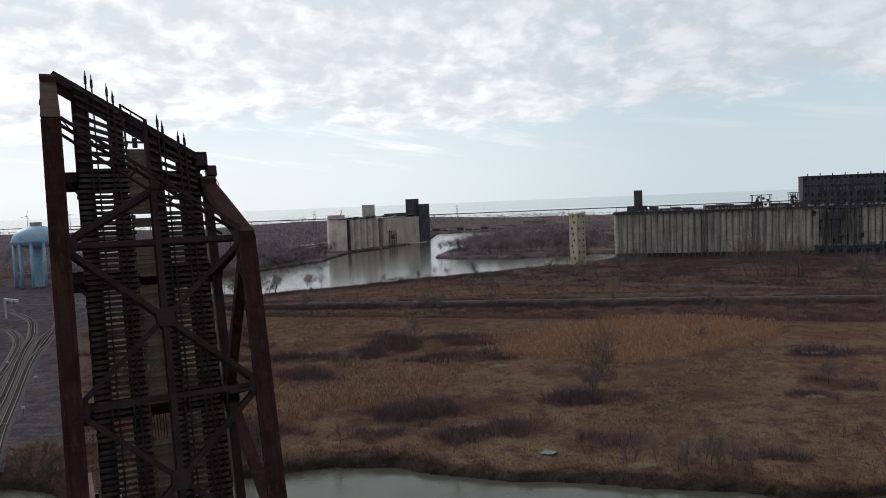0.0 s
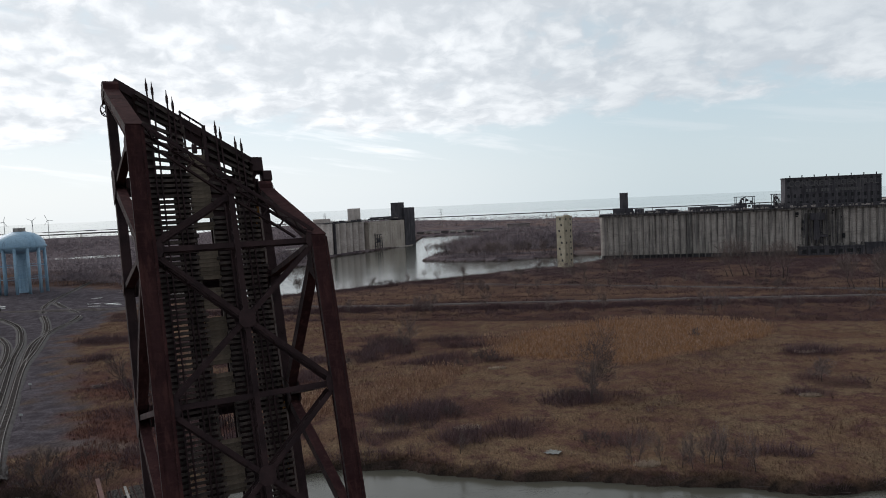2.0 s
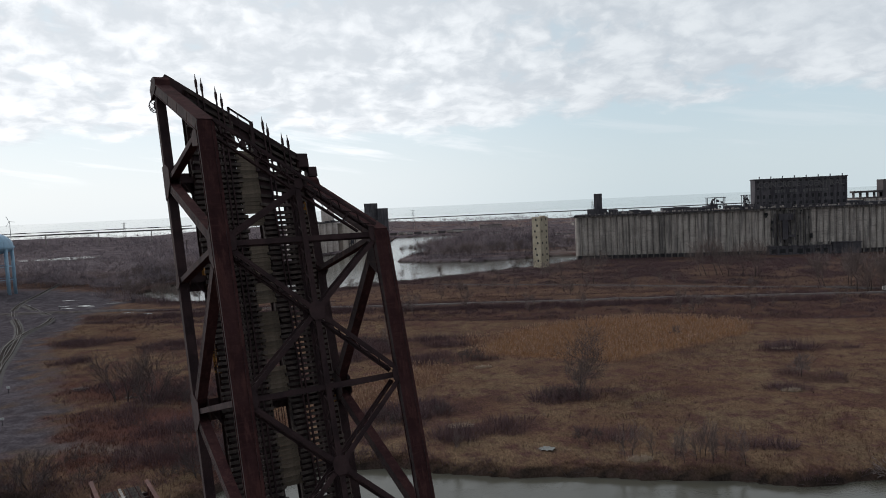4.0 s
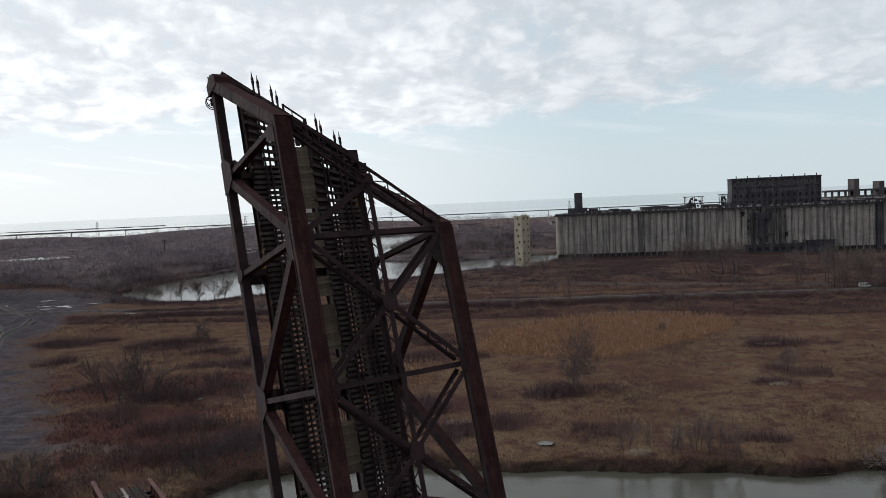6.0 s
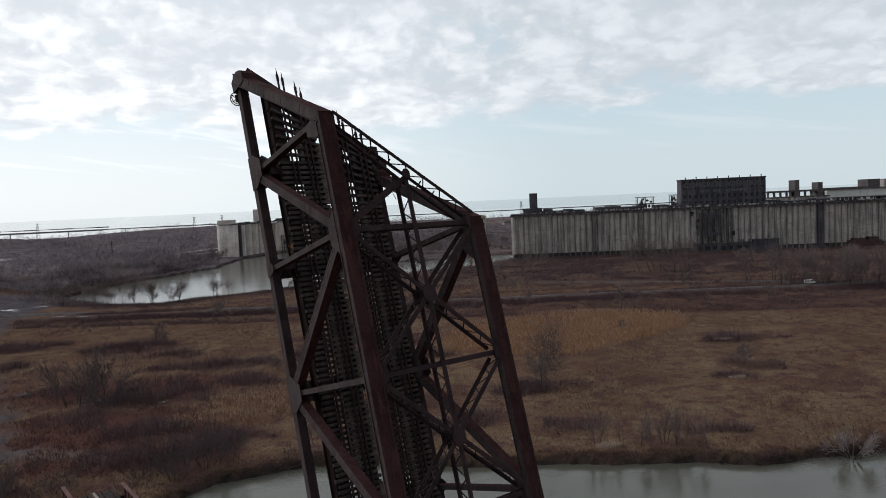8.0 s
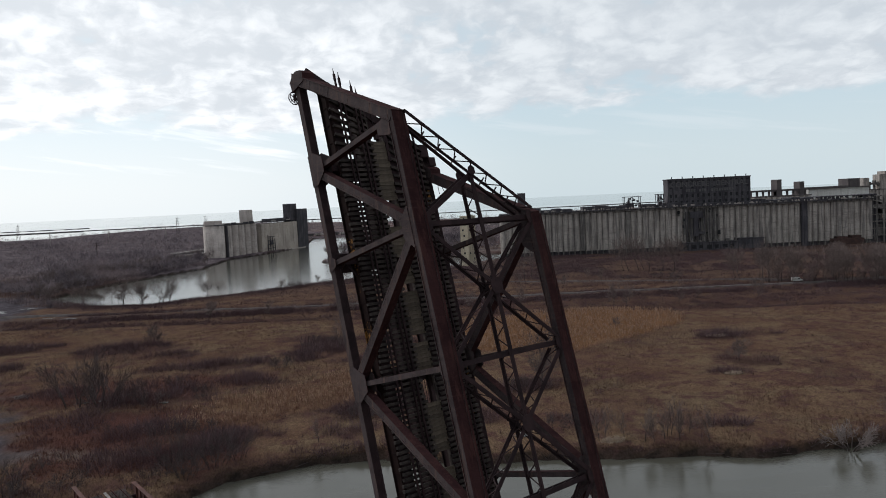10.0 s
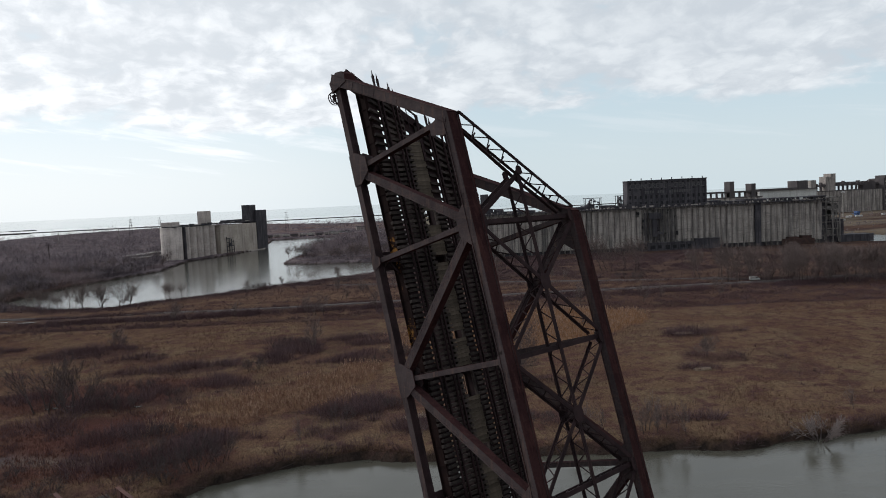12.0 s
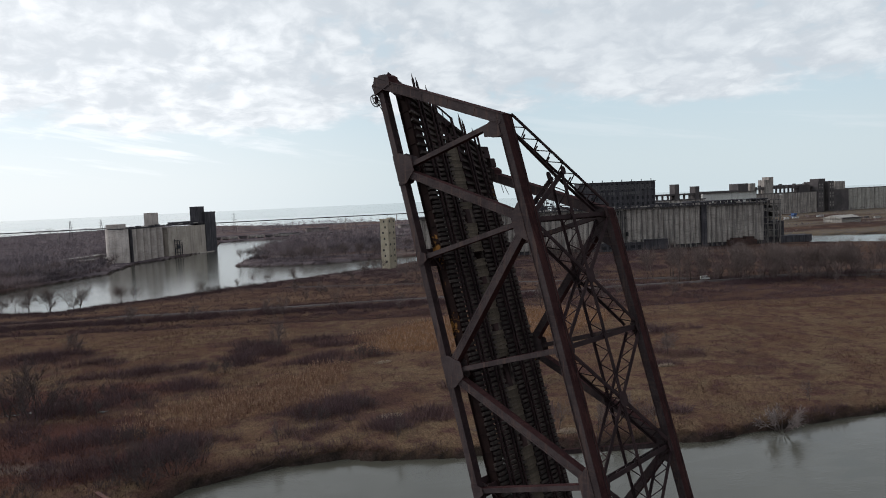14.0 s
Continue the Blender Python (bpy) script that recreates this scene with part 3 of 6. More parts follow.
def truss(x, first):
    """One truss; first: the panel point at which its deck chord begins."""
    top = NODES[first]
    head = NODES[first + 1]
    foot = NODES[-1]
    s = Shape()
    s.laced((x, 0, foot), (x, 0, top - 0.3), 0.60, 0.54, ACROSS, 0.15, 0.40, 0.12)
    for yy in (0.25, -0.21):
        s.beam((x, yy, foot), (x, yy, top - 0.3), 0.58, 0.05, ACROSS)
    pale_sides(part("deck_chord", s, STEEL_DARK, leaf))
    box_member("top_chord", (x, -DEEP, foot), (x, -DEEP, head + 0.2), 0.76, 0.46, ACROSS, STEEL, 0.12)
    angles = Shape()
    for sx in (-1, 1):
        angles.beam((x + sx * 0.40, -DEEP - 0.30, foot), (x + sx * 0.40, -DEEP - 0.30, head + 0.1), 0.16, 0.05, ACROSS)
        angles.beam((x + sx * 0.455, -DEEP - 0.23, foot), (x + sx * 0.455, -DEEP - 0.23, head + 0.1), 0.05, 0.15, ACROSS)
    pale_sides(part("flange_angle", angles, STEEL, leaf))
    box_member("end_post", (x, 0.35, top - 0.10), (x, -DEEP - 0.1, head - 0.02), 0.84, 0.62, ACROSS, STEEL, 0.12)
    # cap over the tip of the deck chord
    cap = Shape()
    prof = [(0.46, top - 1.15), (0.58, top - 0.36), (-0.40, top + 0.06), (-1.05, top - 0.12), (-1.35, top - 0.42), (-1.3, top - 1.0)]
    n = len(prof)
    c = [(x - 0.48, p, q) for p, q in prof] + [(x + 0.48, p, q) for p, q in prof]
    cap.add(c, [tuple(range(n)), tuple(range(2 * n - 1, n - 1, -1))] + [(k, k + n, (k + 1) % n + n, (k + 1) % n) for k in range(n)])
    pale_sides(part("tip_cap", cap, STEEL, leaf))
    inner = NODES[first + 1:]
    for k, z in enumerate(inner):
        box_member("truss_strut", (x, -0.2, z), (x, -DEEP + 0.3, z), 0.50, 0.33, ACROSS, STEEL, 0.0)
    for i in range(len(NODES) - 1):
        z0, z1 = NODES[i], NODES[i + 1]
        if z0 > head + 0.01 and first == 1 or i == 0 or z0 > head + 0.01:
            continue
        lo_first = i % 2 == 1           # odd panels run from the deck chord outwards
        y0, y1 = (0, -DEEP) if lo_first else (-DEEP, 0)
        s = Shape()
        s.laced((x, y0, z0), (x, y1, z1), 0.56, 0.60, OUT, 0.11, 0.42, 0.12)
        for sx in (-1, 1):
            s.beam((x + sx * 0.27, y0, z0), (x + sx * 0.27, y1, z1), 0.04, 0.30, ACROSS)
        pale_sides(part("truss_diagonal", s, STEEL, leaf))
    for i in range(first + 1, len(NODES)):
        z = NODES[i]
        if i % 2 == 1:
            gusset(x, 0.27, -1.55, z, 2.3, 0.66)
            gusset(x, -DEEP - 0.2, -DEEP + (1.6 if i == first + 1 else 0.42), z - (0.35 if i == first + 1 else 0), 1.3, 0.72)
        else:
            gusset(x, -DEEP - 0.2, -DEEP + 1.15, z - (1.1 if i == first + 1 else 0), 2.5, 0.74)
            gusset(x, 0.27, -0.7, z, 1.0, 0.66)


truss(0.0, 0)
truss(WIDE, 1)

# bracing behind the top chords: slim from the front, open webs from the side
Y = -DEEP
YB = Y + 0.38
WEB = 1.12
for k, z in enumerate(NODES[2:]):
    s = Shape().beam((0.4, Y, z), (WIDE - 0.4, Y, z), 0.30, 0.07, ALONG)
    s.beam((0.4, Y + 0.44, z), (WIDE - 0.4, Y + 0.44, z), 0.30, 0.07, ALONG)
    for j in range(15):
        xa, xb = 0.5 + j * (WIDE - 1) / 15, 0.5 + (j + 1) * (WIDE - 1) / 15
        s.beam((xa, Y + (0.04 if j % 2 else 0.40), z), (xb, Y + (0.40 if j % 2 else 0.04), z), 0.07, 0.24, OUT)
    part("lateral_strut", s, STEEL_DARK, leaf)
for z0, z1 in zip(NODES[2:], NODES[3:]):
    zc = (z0 + z1) / 2
    for xa, za in ((0.4, z0 - 0.3), (WIDE - 0.4, z0 - 0.3), (0.4, z1 + 0.3), (WIDE - 0.4, z1 + 0.3)):
        part("lateral_brace", Shape().open_web((xa, YB, za), (WIDE / 2, YB, zc), WEB, 0.27), STEEL_DARK, leaf)
    plate_y(WIDE / 2, YB - WEB / 2 - 0.05, zc, 0.9, 1.0)
    plate_y(WIDE / 2, YB + WEB / 2 + 0.05, zc, 0.8, 0.9)
    for xa, sx in ((0.4, 1), (WIDE - 0.4, -1)):
        plate_y(xa + sx * 0.15, YB - WEB / 2 - 0.05, z0, 0.5, 0.9)
pa, pb = Vector((0.45, YB - 0.28, NODES[1] + 0.16)), Vector((WIDE - 0.35, YB - 0.28, NODES[2] + 0.50))
pm = (pa + pb) / 2
part("centre_brace", Shape().open_web((WIDE / 2, YB, pm.z - 0.6), (WIDE / 2, YB, NODES[-1]), WEB, 0.30), STEEL_DARK, leaf)
# skewed portal from one end post's foot to the other, with a shallow lower boom
s = Shape().open_web(pa, pb, WEB, 0.20)
sag = pm + Vector((-0.1, 0.25, -0.75))
for a, b in ((pa + Vector((0, 0, -0.75)), sag), (sag, pb + Vector((-0.9, 0.2, -0.2)))):
    s.beam(a, b, 0.10, 0.22, ALONG)
    for k in (1, 2, 3):
        q = a.lerp(b, k / 4)
        f = (q.x - pa.x) / (pb.x - pa.x)
        s.beam(q, pa.lerp(pb, f + 0.05), 0.09, 0.09, ALONG)
part("skew_portal", s, STEEL_DARK, leaf)
plate_y(pm.x, YB - WEB / 2 - 0.06, pm.z - 0.5, 0.5, 0.6)
plate_y(pm.x, YB + WEB / 2 + 0.06, pm.z - 0.5, 0.5, 0.6)
for xa, za in ((0.6, NODES[2] + 0.45),):
    part("portal_brace", Shape().open_web((pm.x, YB, pm.z - 0.7), (xa, YB, za), WEB * 0.8, 0.34), STEEL_DARK, leaf)

# floor system
for i, z in enumerate(NODES[1:]):
    s = Shape().beam((0.3, 0.1, z), (WIDE - 0.3, 0.1, z), 0.09, 1.35, OUT)
    for yy in (-0.55, 0.75):
        s.beam((0.3, yy, z), (WIDE - 0.3, yy, z), 0.42, 0.06, ALONG)
    for k in range(1, 9):
        s.beam((k * WIDE / 9, -0.5, z), (k * WIDE / 9, 0.7, z), 0.1, 0.3, ACROSS)
    part("floor_beam", s, STEEL_DARK, leaf)
    for xk in (0.55, WIDE - 0.55):
        k = Shape().beam((xk, -0.4, z), (xk + (0.75 if xk < 4 else -0.75), -0.4, z - 1.0), 0.12, 0.12, OUT)
        part("knee_brace", k, STEEL_DARK, leaf)


def skew_z(x):
    """Where the deck ends, across the leaf."""
    return 0.78 - 0.715 * x


def beam_z(x):
    """The skewed end beam runs a little flatter than the ends of the rails."""
    return 0.36 - 0.672 * x


end = Shape().beam((0.2, -0.1, beam_z(0.2)), (WIDE - 0.2, -0.1, beam_z(WIDE - 0.2)), 1.0, 0.3, OUT)
end.beam((0.2, -0.4, beam_z(0.2) - 0.45), (WIDE - 0.2, -0.4, beam_z(WIDE - 0.2) - 0.45), 0.08, 1.05, OUT)
end.beam((0.2, -0.62, beam_z(0.2)), (WIDE - 0.2, -0.62, beam_z(WIDE - 0.2)), 0.6, 0.06, ALONG)
part("skew_end_beam", end, STEEL_DARK, leaf)
TRACKS = ((1.47, 4.30), (5.75, 8.75))
RAILS = (2.22, 2.57, 3.46, 3.80, 6.48, 6.77, 7.74, 8.14)
ORANGE = material("flaking_orange_rust", (0.016, 0.010, 0.010), (0.026, 0.015, 0.014), 0.6, 0.9, 0, 0.4, 7.0, (0.24, 0.115, 0.032), hard=(0.57, 0.62), spec=0.05)
for x in (1.42, 8.80):
    edge_plate = Shape().beam((x, -0.38, NODES[-1]), (x, -0.38, beam_z(x) - 0.15), 0.05, 0.92, ACROSS)
    edge_plate.beam((x, -0.80, NODES[-1]), (x, -0.80, beam_z(x) - 0.15), 0.22, 0.05, ACROSS)
    edge_plate.beam((x, 0.05, NODES[-1]), (x, 0.05, beam_z(x) - 0.15), 0.28, 0.05, ACROSS)
    for k in range(36):
        zk = skew_z(x) - 1 - k * 1.3
        edge_plate.beam((x, -0.75, zk), (x, 0.0, zk), 0.14, 0.06, ACROSS)
    part("edge_girder", edge_plate, ORANGE, leaf, "dark girder with flaking orange rust")
stringers = []
for x, broad in ((1.88, 0.80), (3.84, 0.90), (6.10, 0.95), (8.05, 0.94)):
    # a pair of plate girders under one cover plate
    s = Shape()
    for xx in (x - broad * 0.36, x + broad * 0.36):
        s.beam((xx, -0.35, NODES[-1]), (xx, -0.35, beam_z(xx) - 0.2), 0.85, 0.05, OUT)
    for yy in (-0.79, 0.09):
        s.beam((x, yy, NODES[-1]), (x, yy, beam_z(x) - 0.5), broad, 0.05, ACROSS)
    for k in range(18):
        zk = -9 - k * 2.6
        s.beam((x, -0.75, zk), (x, 0.05, zk), 0.2, 0.08, ACROSS)
    stringers.append(part("stringer", s, STEEL_DARK, leaf))
tie_me = Shape().box((-1.58, -0.12, -0.10), (1.58, 0.12, 0.10)).mesh("tie", TIE)
rnd = random.Random(4)
for track_no, (a, b) in enumerate(TRACKS):
    mid = (a + b) / 2
    z = skew_z(mid) - 0.35
    k = 0
    while z > NODES[-1]:
        ob = new("tie", tie_me)
        ob.parent = stringers[track_no * 2]
        lean = -math.degrees(math.atan(0.715)) * max(0.0, 1 - k / 9.0) if k < 9 else rnd.uniform(-0.7, 0.7)
        ob.matrix_basis = pose(mid + rnd.uniform(-0.13, 0.13), -0.97 + rnd.uniform(-0.02, 0.02), z - 0.42 * max(0, 9 - k) * 0.02, 0, -lean, 0)
        z -= 0.358 + (0.20 if k < 9 else 0) + rnd.uniform(-0.02, 0.02)
        k += 1
for x in RAILS:
    tip = skew_z(x) + 0.85 + rnd.uniform(-0.15, 0.2)
    s = Shape().beam((x, -1.19, NODES[-1]), (x, -1.19, tip - 0.8), 0.09, 0.15, ACROSS)
    s.beam((x, -1.19, tip - 0.8), (x, -1.19, tip - 0.3), 0.16, 0.11, ACROSS)
    s.tube((x, -1.19, tip - 0.3), (x, -1.19, tip + 0.15), 0.06, 0.015, 6)
    part("rail", s, STEEL_DARK, stringers[0 if x < 5 else 3])
board_me = Shape().box((-0.68, -0.04, -0.135), (0.68, 0.04, 0.135)).mesh("board", BOARD)
z = -5.3
holes = ((-9.7, -10.1), (-10.7, -11.6), (-14.1, -14.7), (-15.9, -16.5), (-19.6, -20.2), (-22.4, -24.6), (-28, -29), (-33, -40))
while z > -52:
    if not any(lo < z < hi for hi, lo in holes):
        ob = new("board", board_me)
        ob.parent = leaf
        ob.matrix_basis = pose(5.02 + rnd.uniform(-0.04, 0.04), -0.92, z, rnd.uniform(-3, 3), rnd.uniform(-0.6, 0.6), 0)
    z -= 0.285
for x in (4.40, 5.64):
    part("walkway_bearer", Shape().beam((x, -0.78, -52), (x, -0.78, skew_z(x) - 0.6), 0.12, 0.22, ACROSS), TIE, leaf)
for k in range(5):
    x = 4.65 + 0.17 * k
    part("hanging_rod", Shape().tube((x, -0.2, -25.5), (x + rnd.uniform(-0.05, 0.05), -0.25, -22.3), 0.022, 0.022, 6), STEEL_DARK, leaf)
# rail over the walkway's head, end blocks by the shorter truss, lamp hoop by the longer one
s = Shape().beam((4.2, -1.0, skew_z(4.2) + 0.25), (5.75, -1.0, skew_z(5.75) + 0.25), 0.1, 0.1, OUT)
for x, low in ((4.25, 1.4), (5.72, 3.4)):
    s.beam((x, -1.0, skew_z(x) - low), (x, -1.0, skew_z(x) + 0.3), 0.24 if low > 2 else 0.14, 0.1, ACROSS)
s.beam((4.85, -1.0, skew_z(4.85) - 1.9), (4.85, -1.0, skew_z(4.85) + 0.2), 0.05, 0.05, ACROSS)
s.beam((4.3, -0.95, skew_z(4.9) - 1.95), (5.7, -0.95, skew_z(4.9) - 1.95), 0.12, 0.12, OUT)
s.box((4.8, -1.1, skew_z(4.9) - 2.3), (5.1, -0.8, skew_z(4.9) - 1.7))
part("walkway_head_rail", s, STEEL_DARK, leaf)
part("bearing_block", Shape().box((8.80, -0.85, -6.35), (9.62, 0.15, -5.30)), STEEL_DARK, leaf, bevel=0.06)
part("bearing_block", Shape().box((9.55, -0.8, -7.05), (10.2, 0.2, -6.30)), STEEL_DARK, leaf, bevel=0.06)
part("end_girder", Shape().beam((5.6, -0.55, skew_z(5.6) - 0.3), (8.9, -0.55, skew_z(8.9) - 0.3), 0.14, 0.9, ALONG), STEEL_DARK, leaf)
hoop = Shape()
for j in range(2):
    for k in range(10):
        q0, q1 = 2 * math.pi * k / 10, 2 * math.pi * (k + 1) / 10
        yy = 0.95 + 0.25 * j
        hoop.beam((-0.18 + 0.42 * math.cos(q0), yy - 0.3, -1.25 + 0.48 * math.sin(q0)), (-0.18 + 0.42 * math.cos(q1), yy - 0.3, -1.25 + 0.48 * math.sin(q1)), 0.05, 0.05)
for k in range(0, 10, 2):
    q0 = 2 * math.pi * k / 10
    hoop.beam((-0.18, 0.78, -1.25), (-0.18 + 0.42 * math.cos(q0), 0.78, -1.25 + 0.48 * math.sin(q0)), 0.045, 0.045)
hoop.beam((-0.18, 0.72, -1.25), (0.0, 0.4, -0.9), 0.07, 0.07)
hoop.beam((-0.18, 0.6, -1.6), (0.0, 0.4, -2.6), 0.045, 0.045)
part("lamp_hoop", hoop, STEEL_DARK, leaf)
part("lamp", Shape().tube((-0.18, 0.74, -1.5), (-0.18, 0.74, -1.0), 0.13, 0.11, 10), STEEL_DARK, leaf)

for k, (x, z, n) in enumerate(((9.75, -7.2, 6), (9.95, -7.1, 4), (9.3, -6.6, 7))):
    wire = Shape()
    p = Vector((x, -0.75, z))
    for j in range(n):
        q = p + Vector((0.18 * math.sin(1.7 * j + k), -0.12 - 0.10 * math.sin(j + 2 * k), -0.42))
        wire.tube(p, q, 0.025, 0.025, 5, False)
        p = q
    part("loose_cable", wire, STEEL_DARK, leaf)

# pier under the heel, rest pier and the girder span on the far side
heel = LEAF @ Vector((WIDE / 2, -DEEP / 2, NODES[-1]))
track_dir = Vector((-0.4942, 0.8693, 0)).normalized()
cross_dir = Vector((0.8693, 0.4942, 0)).normalized()
turn = math.degrees(math.atan2(cross_dir.y, cross_dir.x))
pier = thing("bridge_pier", pose(heel.x, heel.y, 0, 0, 0, turn), "broad concrete bridge pier carrying the raised leaf", "pier", kind="structure")
part("pier_shaft", Shape().box((-8, -8, -4), (8, 8, heel.z - 2.2)), CONCRETE, pier, bevel=0.2)
for x in (-WIDE / 2, WIDE / 2):
    for y in (-5.2, 5.2):
        part("bearing_shoe", Shape().box((x - 0.9, y - 0.9, heel.z - 2.25), (x + 0.9, y + 0.9, heel.z + (-2.0 if y > 0 else 1.4) + 1.2)), STEEL, pier)


# ---- the long grain elevator ----
def rot_from(a, b):
    return math.degrees(math.atan2(b[1] - a[1], b[0] - a[0]))


def text_mesh(body, size, mat, extrude=0.03):
    cu = bpy.data.curves.new("lettering", "FONT")
    cu.offset = 0.09
    cu.body, cu.size, cu.extrude, cu.align_x, cu.align_y = body, size, extrude, "CENTER", "CENTER"
    ob = bpy.data.objects.new("lettering", cu)
    scene.collection.objects.link(ob)
    me = bpy.data.meshes.new_from_object(ob.evaluated_get(bpy.context.evaluated_depsgraph_get()))
    bpy.data.objects.remove(ob)
    me.materials.clear()
    me.materials.append(mat)
    return me


PAINT_FADED = material("faded_white_paint", (0.125, 0.12, 0.12), (0.085, 0.082, 0.083), 0.5, 0.9, 0, 0.1, 6.0, (0.055, 0.052, 0.054))
SOOTY = material("sooty_concrete", (0.165, 0.150, 0.140), (0.26, 0.238, 0.222), 0.12, 0.92, 0.0, 0.3, 10.0, (0.085, 0.078, 0.076), True, coords="World", hard=(0.42, 0.60))
E0, E1 = (127, 631), (438, 553)
ELEN = math.hypot(E1[0] - E0[0], E1[1] - E0[1])
elev = thing("grain_elevator", pose(E0[0], E0[1], 3.0, 0, 0, rot_from(E0, E1)), "long abandoned concrete grain elevator with stained cylindrical bins", "grain elevator")
EH = 38.0
BIN = 5.0
nb = int(ELEN / BIN)
gap_at = 52
# Dark core and basement walls put the shade between bins and columns into colour.
part("core_wall", Shape().box((0, 2.2, 3.0), (ELEN, 32, EH)), DARKWALL, elev)
part("basement_wall", Shape().box((1, 2.6, -0.5), (ELEN - 1, 31, 3.0)), DARKWALL, elev)
bin_me = Shape().lathe((0, 0), [(BIN / 2 - 0.05, 3.1), (BIN / 2 - 0.05, EH)], 10, math.pi, math.pi).mesh("bin", CONCRETE, True)
soot_me = bin_me.copy()
soot_me.materials.clear()
soot_me.materials.append(SOOTY)
for k in range(nb):
    if k == gap_at:
        continue
    ob = new("bin", soot_me if k in (32, 33, 34, 35, 36, 37, 14, 22) else bin_me)
    ob.parent = elev
    ob.matrix_basis = pose((k + 0.5) * BIN, 2.25, 0) @ Matrix.Diagonal((1.0 if k % 3 else 1.018, 0.72, 1, 1))
    # columns of the open basement
    part("basement_column", Shape().box((k * BIN - 0.4, 0.6, -0.5), (k * BIN + 0.5, 2.7, 3.1)), SOOTY, elev)
end_me = Shape().lathe((0, 0), [(BIN / 2, -0.5), (BIN / 2, EH)], 12, math.pi / 2, math.pi).mesh("end_bin", CONCRETE, True)
for k in range(4):
    ob = new("end_bin", end_me)
    ob.parent = elev
    ob.matrix_basis = pose(1.5, 5.6 + k * 7.0, 0)
part("roof_slab", Shape().box((-1.2, -1.9, EH), (ELEN + 1, 32.5, EH + 0.7)), DARKWALL, elev)
part("eave_band", Shape().box((-2.0, -0.4, EH - 1.5), (ELEN, 1.5, EH)), SOOTY, elev)
r = random.Random(2)
x = 3.0
while x < ELEN - 6:
    wdt = r.uniform(5, 13)
    if x > gap_at * BIN + 3:
        for q in range(int(wdt / 3.2)):
            part("gallery_post", Shape().box((x + q * 3.2, 0.4, EH + 0.7), (x + q * 3.2 + 2.5, 1.2, EH + 3.2)), DARKWALL, elev)
        part("gallery_roof", Shape().box((x - 0.2, -0.4, EH + 3.2), (x + wdt - 0.3, 26, EH + 3.7)), DARKWALL, elev)
    elif r.random() < 0.88:
        part("roof_gallery", Shape().box((x, 1.0 + r.uniform(0, 3), EH + 0.7), (x + wdt - r.uniform(0, 0.8), 26, EH + r.uniform(2.4, 4.4))), DARKWALL, elev)
    x += wdt
clut = Shape()
for k in range(150):
    x = r.uniform(0, ELEN)
    h = r.uniform(0.4, 1.8)
    clut.box((x, -1.2 + r.uniform(0, 1.5), EH + 0.7), (x + r.uniform(0.3, 1.8), 0.8, EH + 0.7 + h))
part("roof_rubble", clut, CONCRETE, elev)["kind"] = "stuff"
# narrow stair tower on the roof
part("roof_tower", Shape().box((16, 8, EH), (23, 16, EH + 19.0)).box((10, 4, EH), (27, 20, EH + 5.5)), DARKWALL, elev)
# head house
H0, H1 = 149.5, 221.0
hh = part("head_house", Shape().box((H0, 10, EH), (H1, 28, EH + 24.2)), DARKWALL, elev, "sooty dark head house with rows of openings")
part("parapet", Shape().box((H0 - 0.5, 9.6, EH + 24.2), (H1 + 0.5, 28.4, EH + 25.0)), DARKWALL, hh)
nwin = 15
for row, (z0, z1) in enumerate(((2.0, 5.4), (8.2, 11.2), (16.0, 17.4), (21.8, 23.2))):
    for k in range(nwin):
        xk = H0 + 2.4 + k * (H1 - H0 - 4.8) / (nwin - 1)
        if row == 2 and k % 2:
            continue
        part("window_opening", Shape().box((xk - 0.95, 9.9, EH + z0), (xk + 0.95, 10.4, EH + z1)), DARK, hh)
for k in range(8):
    xk = H0 + 4 + k * 9.2
    part("roof_vent", Shape().tube((xk, 12, EH + 25), (xk, 12, EH + 26.8), 0.35, 0.5, 8), DARKWALL, hh)
sign = text_mesh("CONCRETE - CENTRAL", 6.4, PAINT_FADED)
ob = part("painted_sign", sign, PAINT_FADED, hh, "faded white block lettering")
ob.matrix_basis = pose((H0 + H1) / 2, 9.93, EH + 19.6, 90, 0, 0)
for a, b in ((-22, -12), (-10.5, -2), (0, 21)):
    for k in range(int((b - a) / 2.2)):
        ob = part("painted_bar", Shape().box((a + k * 2.2, 9.86, EH + 12.9), (a + k * 2.2 + 1.5, 9.95, EH + 15.3)), PAINT_FADED, hh)
        ob.matrix_basis = pose((H0 + H1) / 2 + 2, 0, 0)
